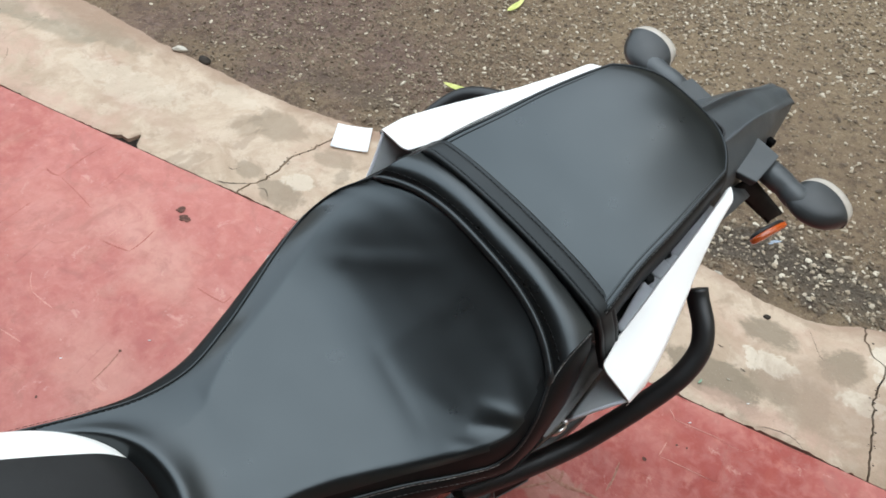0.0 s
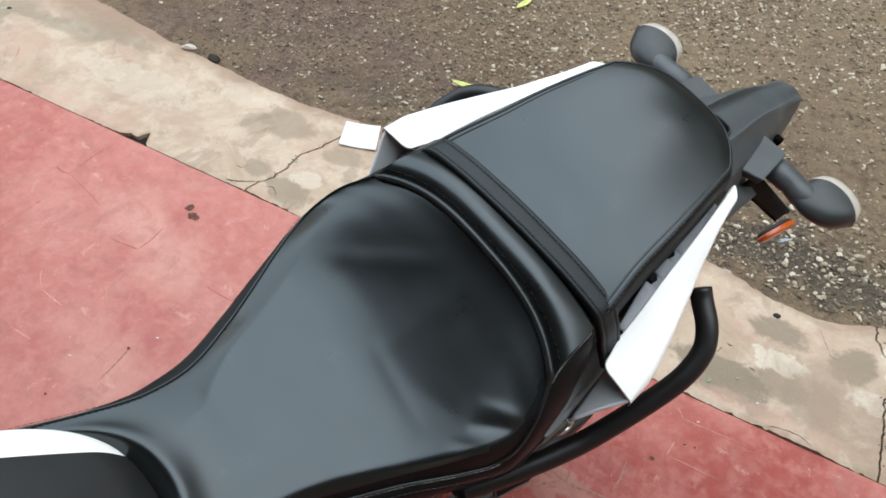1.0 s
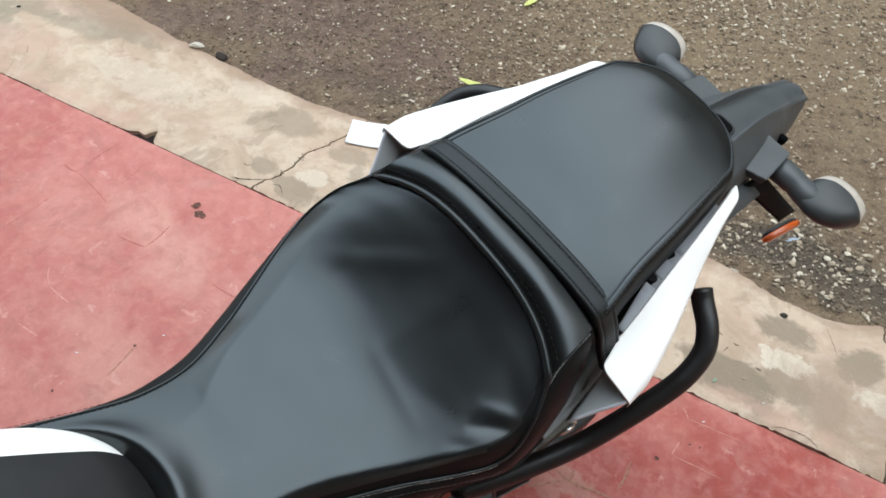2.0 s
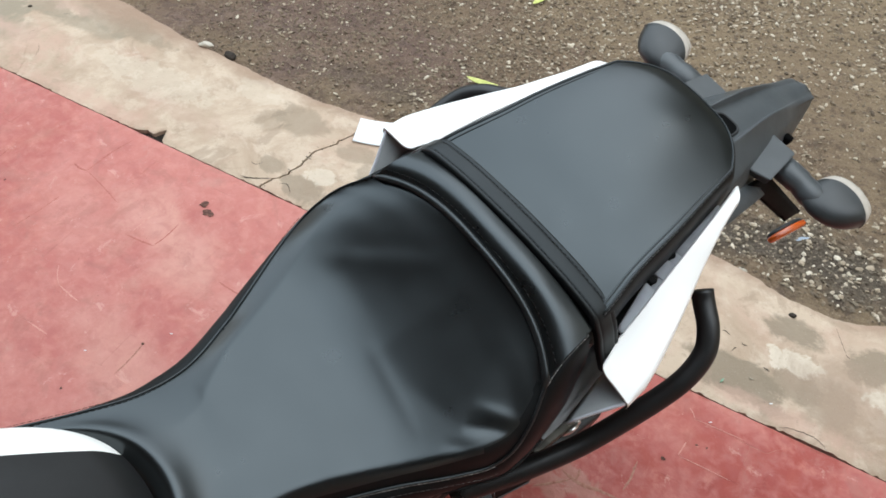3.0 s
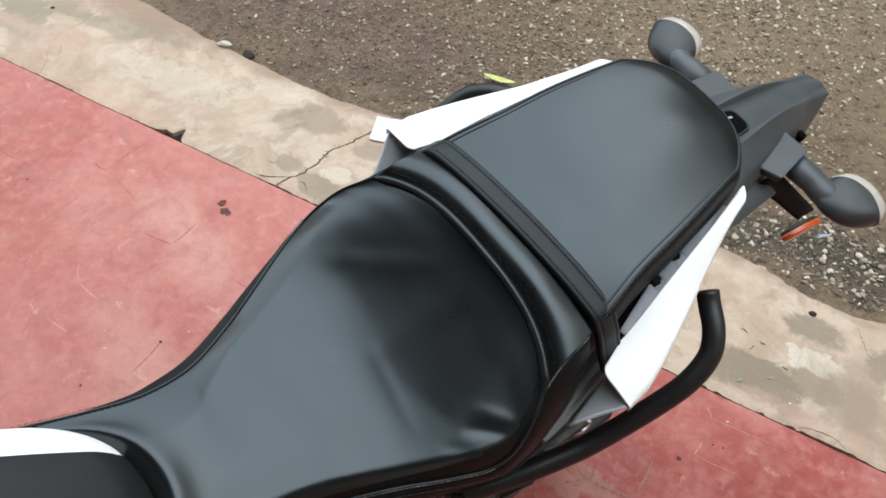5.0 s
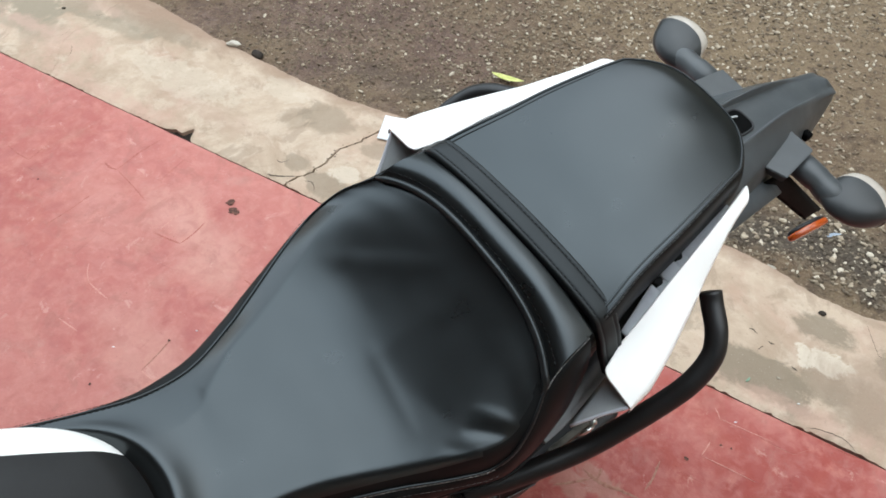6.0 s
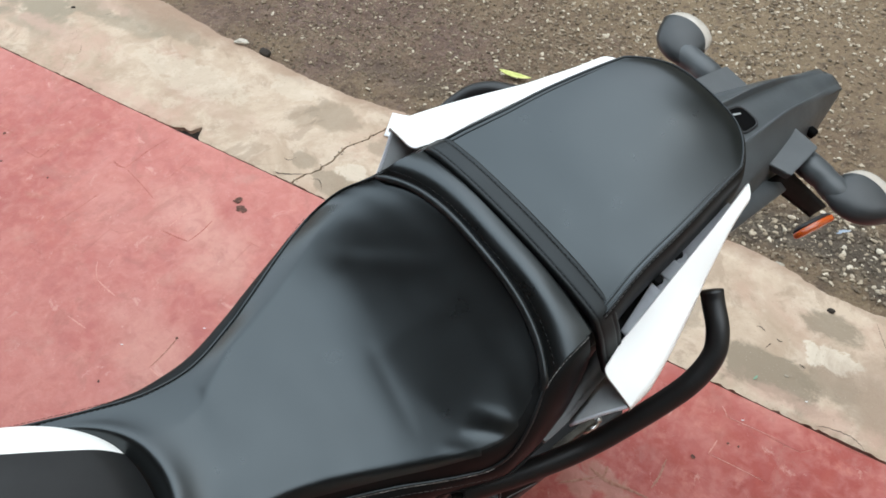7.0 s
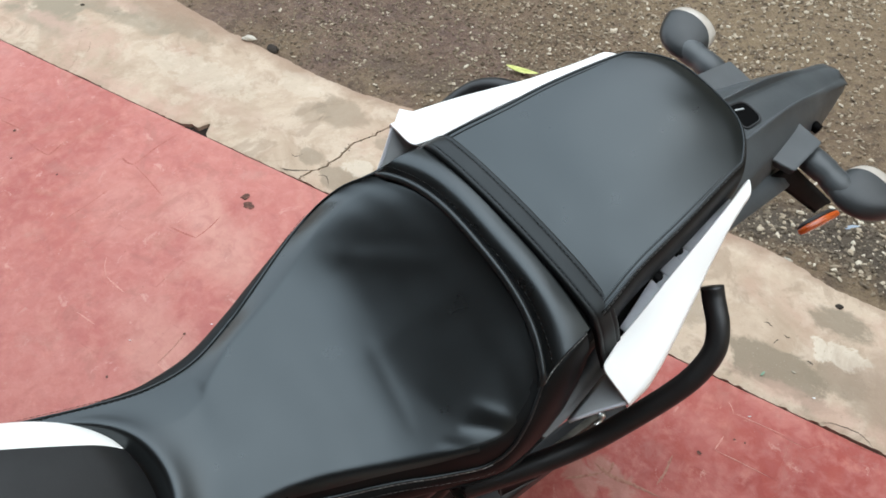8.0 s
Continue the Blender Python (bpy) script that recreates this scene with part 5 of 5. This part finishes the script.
# -- running gear under the seat: it carries the machine on the paving --
def running_gear():
    wheel = sub("rear_wheel", "black alloy rear wheel")
    hub = Vector((0, 0.02, 0.315))
    def ring(name, r, half, mat, label, parent, tyre=False):
        bm = bmesh.new()
        rows = []
        for i in range(48):
            a = 2 * math.pi * i / 48
            d = Vector((0, math.cos(a), math.sin(a)))
            row = []
            for j in range(14):
                b = 2 * math.pi * j / 14
                row.append(hub + d * (r + half[1] * math.sin(b)) + Vector((half[0] * math.cos(b), 0, 0)))
            rows.append(row)
        rows.append(rows[0])
        sheet(bm, rows, True)
        bmesh.ops.remove_doubles(bm, verts=bm.verts, dist=0.0001)
        return part(name, bm, mat, parent, label)
    ring("tyre", 0.265, (0.058, 0.052), RUBBER, "black rubber tyre", wheel)
    ring("rim", 0.212, (0.045, 0.014), PLASTIC_BLACK, "black rim", wheel)
    for i in range(5):
        bm = bmesh.new()
        a = 2 * math.pi * i / 5
        d = Vector((0, math.cos(a), math.sin(a)))
        tube(bm, [hub + d * 0.03, hub + d * 0.12, hub + d * 0.205], [0.018, 0.013, 0.016], 10)
        part("spoke", bm, PLASTIC_BLACK, wheel)
    bm = bmesh.new()
    tube(bm, [hub + Vector((x, 0, 0)) for x in (-0.12, -0.05, 0.05, 0.12)], [0.012, 0.034, 0.034, 0.012], 16)
    part("hub", bm, ALLOY, wheel, "alloy hub and axle")
    arm = sub("swingarm", "dark steel swingarm with bright fasteners")
    for side in (1, -1):
        bm = bmesh.new()
        box(bm, (0.036, 0.57, 0.055), pose(0.113 * side, -0.115, 0.330), 0.006)
        part("arm", bm, PLASTIC_BLACK, arm)
    bm = bmesh.new()
    tube(bm, [(0.120 + 0.004 * math.sin(a), 0.112 + 0.011 * math.cos(a), 0.366 + 0.010 * math.sin(a)) for a in (5.4 * i / 20 for i in range(21))], 0.0032, 8)
    part("hook", bm, STEEL, arm, "bright steel hook")
    bm = bmesh.new()
    tube(bm, [(0.118, 0.130, 0.355), (0.118, 0.130, 0.362), (0.118, 0.130, 0.367)], [0.006, 0.006, 0.004], 6)
    part("bolt", bm, STEEL, arm, "bright steel bolt")
    bm = bmesh.new()
    box(bm, (0.01, 0.07, 0.03), pose(0.116, 0.085, 0.3635, 4, 0, 0), 0.003)
    part("bracket", bm, DULL, arm, "worn alloy bracket")
    frame_part = sub("rear_frame", "black steel tube frame under the seat")
    for side in (1, -1):
        bm = bmesh.new()
        tube(bm, smooth_path([(0.10 * side, -0.50, 0.60), (0.105 * side, -0.25, 0.665), (0.10 * side, -0.05, 0.70), (0.07 * side, 0.15, 0.745), (0.055 * side, 0.26, 0.725)], 24), 0.013, 10)
        part("rail", bm, TUBE, frame_part)
        bm = bmesh.new()
        tube(bm, [(0.10 * side, -0.36, 0.33), (0.10 * side, -0.2, 0.52), (0.095 * side, -0.02, 0.70)], 0.012, 10)
        part("brace", bm, TUBE, frame_part)
    bm = bmesh.new()
    box(bm, (0.15, 0.30, 0.30), pose(0, -0.48, 0.40), 0.03)
    part("engine_block", bm, PLASTIC_BLACK, bike, "dark engine block")
    stand = sub("side_stand", "black steel side stand")
    foot = Vector((0.236, -0.42, 0.236 * math.tan(radians(LEAN)) + 0.006))
    bm = bmesh.new()
    tube(bm, [(0.10, -0.40, 0.32), (0.16, -0.41, 0.20), foot], 0.010, 10)
    part("leg", bm, TUBE, stand)
    bm = bmesh.new()
    box(bm, (0.05, 0.035, 0.008), Matrix.Translation(foot) @ pose(0, 0, -0.001, 0, -LEAN, 0), 0.002)
    part("foot", bm, TUBE, stand)


running_gear()

# ---- small things on the ground ----
def flat_scrap(name, ring, material, label, category, lift, curl=0.0, thick=0.0006):
    """A thin scrap lying on the ground, gently curled."""
    cx, cy = sum(p[0] for p in ring) / len(ring), sum(p[1] for p in ring) / len(ring)
    bm = bmesh.new()
    rows = []
    n = 9
    a, b, c, d = [Vector((x - cx, y - cy, 0)) for x, y in ring]
    for j in range(n):
        row = []
        for i in range(n):
            u, v = i / (n - 1), j / (n - 1)
            p = a.lerp(b, u).lerp(d.lerp(c, u), v)
            p.z = curl * ((2 * u - 1) ** 2 * 0.7 + (2 * v - 1) ** 2 * 0.3) + 0.0006 * noise.noise((u * 4, v * 4, cx * 9))
            row.append(p)
        rows.append(row)
    shell(bm, rows, (0, 0, -thick))
    return thing(name, bm, material, label, category, m=Matrix.Translation((cx, cy, lift)))


flat_scrap("paper_scrap", [(-0.815, 0.457), (-0.748, 0.511), (-0.688, 0.450), (-0.761, 0.395)], PAPER, "crumpled white paper scrap lying on the kerb", "paper", 0.003, 0.004)


def leaf(x, y, z, turn, length, wide):
    bm = bmesh.new()
    rows = []
    for i in range(13):
        u = i / 12
        w = wide * math.sin(math.pi * u) ** 0.75 * (1 - 0.25 * u) + 0.0006
        rows.append([Vector((length * (u - 0.5), w * q, 0.006 * (2 * u - 1) ** 2 + 0.22 * w * abs(q))) for q in (-1, -0.5, 0, 0.5, 1)])
    shell(bm, rows, (0, 0, -0.0004))
    ob = thing("fallen_leaf", bm, LEAF, "narrow yellow-green fallen leaf on the street", "leaf", group="fallen leaves", m=pose(x, y, z, 0, 0, turn))
    return ob


leaf(-0.742, 0.784, -0.004, 26, 0.088, 0.010)
leaf(-0.925, 1.165, -0.006, 100, 0.085, 0.011)


def smear(x, y, r, seed, stretch, turn):
    bm = bmesh.new()
    ring = [(r * stretch * math.cos(a) * (1 + 0.6 * noise.noise((math.cos(a) * 2.1, math.sin(a) * 1.6, seed))),
             r * math.sin(a) * (1 + 0.6 * noise.noise((math.cos(a) * 2.1, math.sin(a) * 1.6, seed + 5)))) for a in (2 * math.pi * i / 26 for i in range(26))]
    prism(bm, ring, 0.0, 0.0005, 0.0)
    return thing("dropping", bm, SPOT, "small dark dried dropping on the red paving", "dropping", group="droppings", m=pose(x, y, 0.0012, 0, 0, turn), smooth=False)


smear(-0.801, 0.026, 0.0075, 1.0, 1.35, 75)
smear(-0.772, 0.018, 0.0095, 4.0, 1.5, 20)
for i, (x, y, r) in enumerate(((0.238, 0.352, 0.0030), (-1.378, -0.321, 0.0032), (-1.283, -0.359, 0.0024), (-1.154, -0.290, 0.0022), (-0.550, -0.403, 0.0024), (-0.546, -0.243, 0.0022), (0.258, 0.417, 0.0018), (0.273, 0.426, 0.0016))):
    smear(x, y, r, 7.0 + 3 * i, 1.3, 40 * i)


def stone(x, y, z, r, mat, label, seed, shape=(1.4, 0.9, 0.6), turn=0.0, name="stone"):
    bm = bmesh.new()
    bmesh.ops.create_icosphere(bm, subdivisions=2, radius=1.0)
    for v in bm.verts:
        k = 1 + (0.2 if mat == SOIL else 0.5) * noise.noise(v.co * 1.3 + Vector((seed, 0, 0)))
        v.co = Vector((v.co.x * shape[0], v.co.y * shape[1], v.co.z * shape[2])) * r * k
    return thing(name, bm, mat, label, name.replace("_", " "), group=label, m=pose(x, y, z + r * shape[2] * 0.45, 0, 0, turn), smooth=False)


k = Mat("pale_stone", 0.8)
k.link("Base Color", k.ramp(k.noise(90, 5), (0.3, (0.30, 0.26, 0.20)), (0.7, (0.48, 0.43, 0.35))))
PALE = k.m
k = Mat("chalky_stone", 0.8)
k.link("Base Color", k.ramp(k.noise(90, 5), (0.3, (0.42, 0.37, 0.30)), (0.7, (0.58, 0.53, 0.45))))
CHALK = k.m
stone(-1.322, 0.309, 0.000, 0.012, CHALK, "pale stone at the edge of the street", 2.0, (1.7, 0.7, 0.6), 42)
stone(-1.248, 0.340, -0.008, 0.016, SOIL, "dark clod of earth beside the kerb", 3.0, (1.3, 0.8, 0.5), 10, "clod")
stone(-1.796, 0.012, 0.0, 0.0050, SOIL, "small dark pellet on the kerb", 6.5, (1.3, 0.8, 0.6), 60, "pellet")
stone(0.196, 0.782, 0.0, 0.0062, SOIL, "small dark pellet on the kerb", 5.0, (1.2, 0.9, 0.6), 20, "pellet")
for i, (x, y, r) in enumerate(((0.061, 0.805, 0.0075),)):
    stone(x, y, -0.01, r, PALE, "pale pebble on the street", 8.0 + i, (1.3, 0.9, 0.6), 40 * i, "pebble")


def flake(x, y, size, mat, label, turn, z=0.0018):
    bm = bmesh.new()
    ring = [(size * 1.9, 0), (size * 0.6, size * 0.5), (-size * 1.7, size * 0.35), (-size * 1.2, -size * 0.4), (size * 0.5, -size * 0.55)]
    prism(bm, ring, 0.0, 0.0012, 0.0)
    thing("flake", bm, mat, label, "flake", group="flakes", m=pose(x, y, z, 0, 0, turn), smooth=False)


flake(0.203, 0.555, 0.0036, GREEN, "small green plastic flake on the kerb", 95)
flake(0.235, 0.60, 0.0022, PALE, "small white chip on the kerb", 20)
k = Mat("pale_blue_plastic", 0.4)
k.link("Base Color", k.ramp(k.noise(90), (0.3, (0.22, 0.27, 0.33)), (0.7, (0.34, 0.39, 0.45))))
BLUE = k.m
flake(0.083, 0.979, 0.010, BLUE, "pale blue plastic chip on the street", 60, -0.014)
for x, y in ((-0.532, -0.19), (-0.60, -0.335), (0.245, 0.47), (0.29, 0.585)):
    flake(x, y, 0.0016, PAPER, "tiny white speck on the paving", 50)


build_pavement()
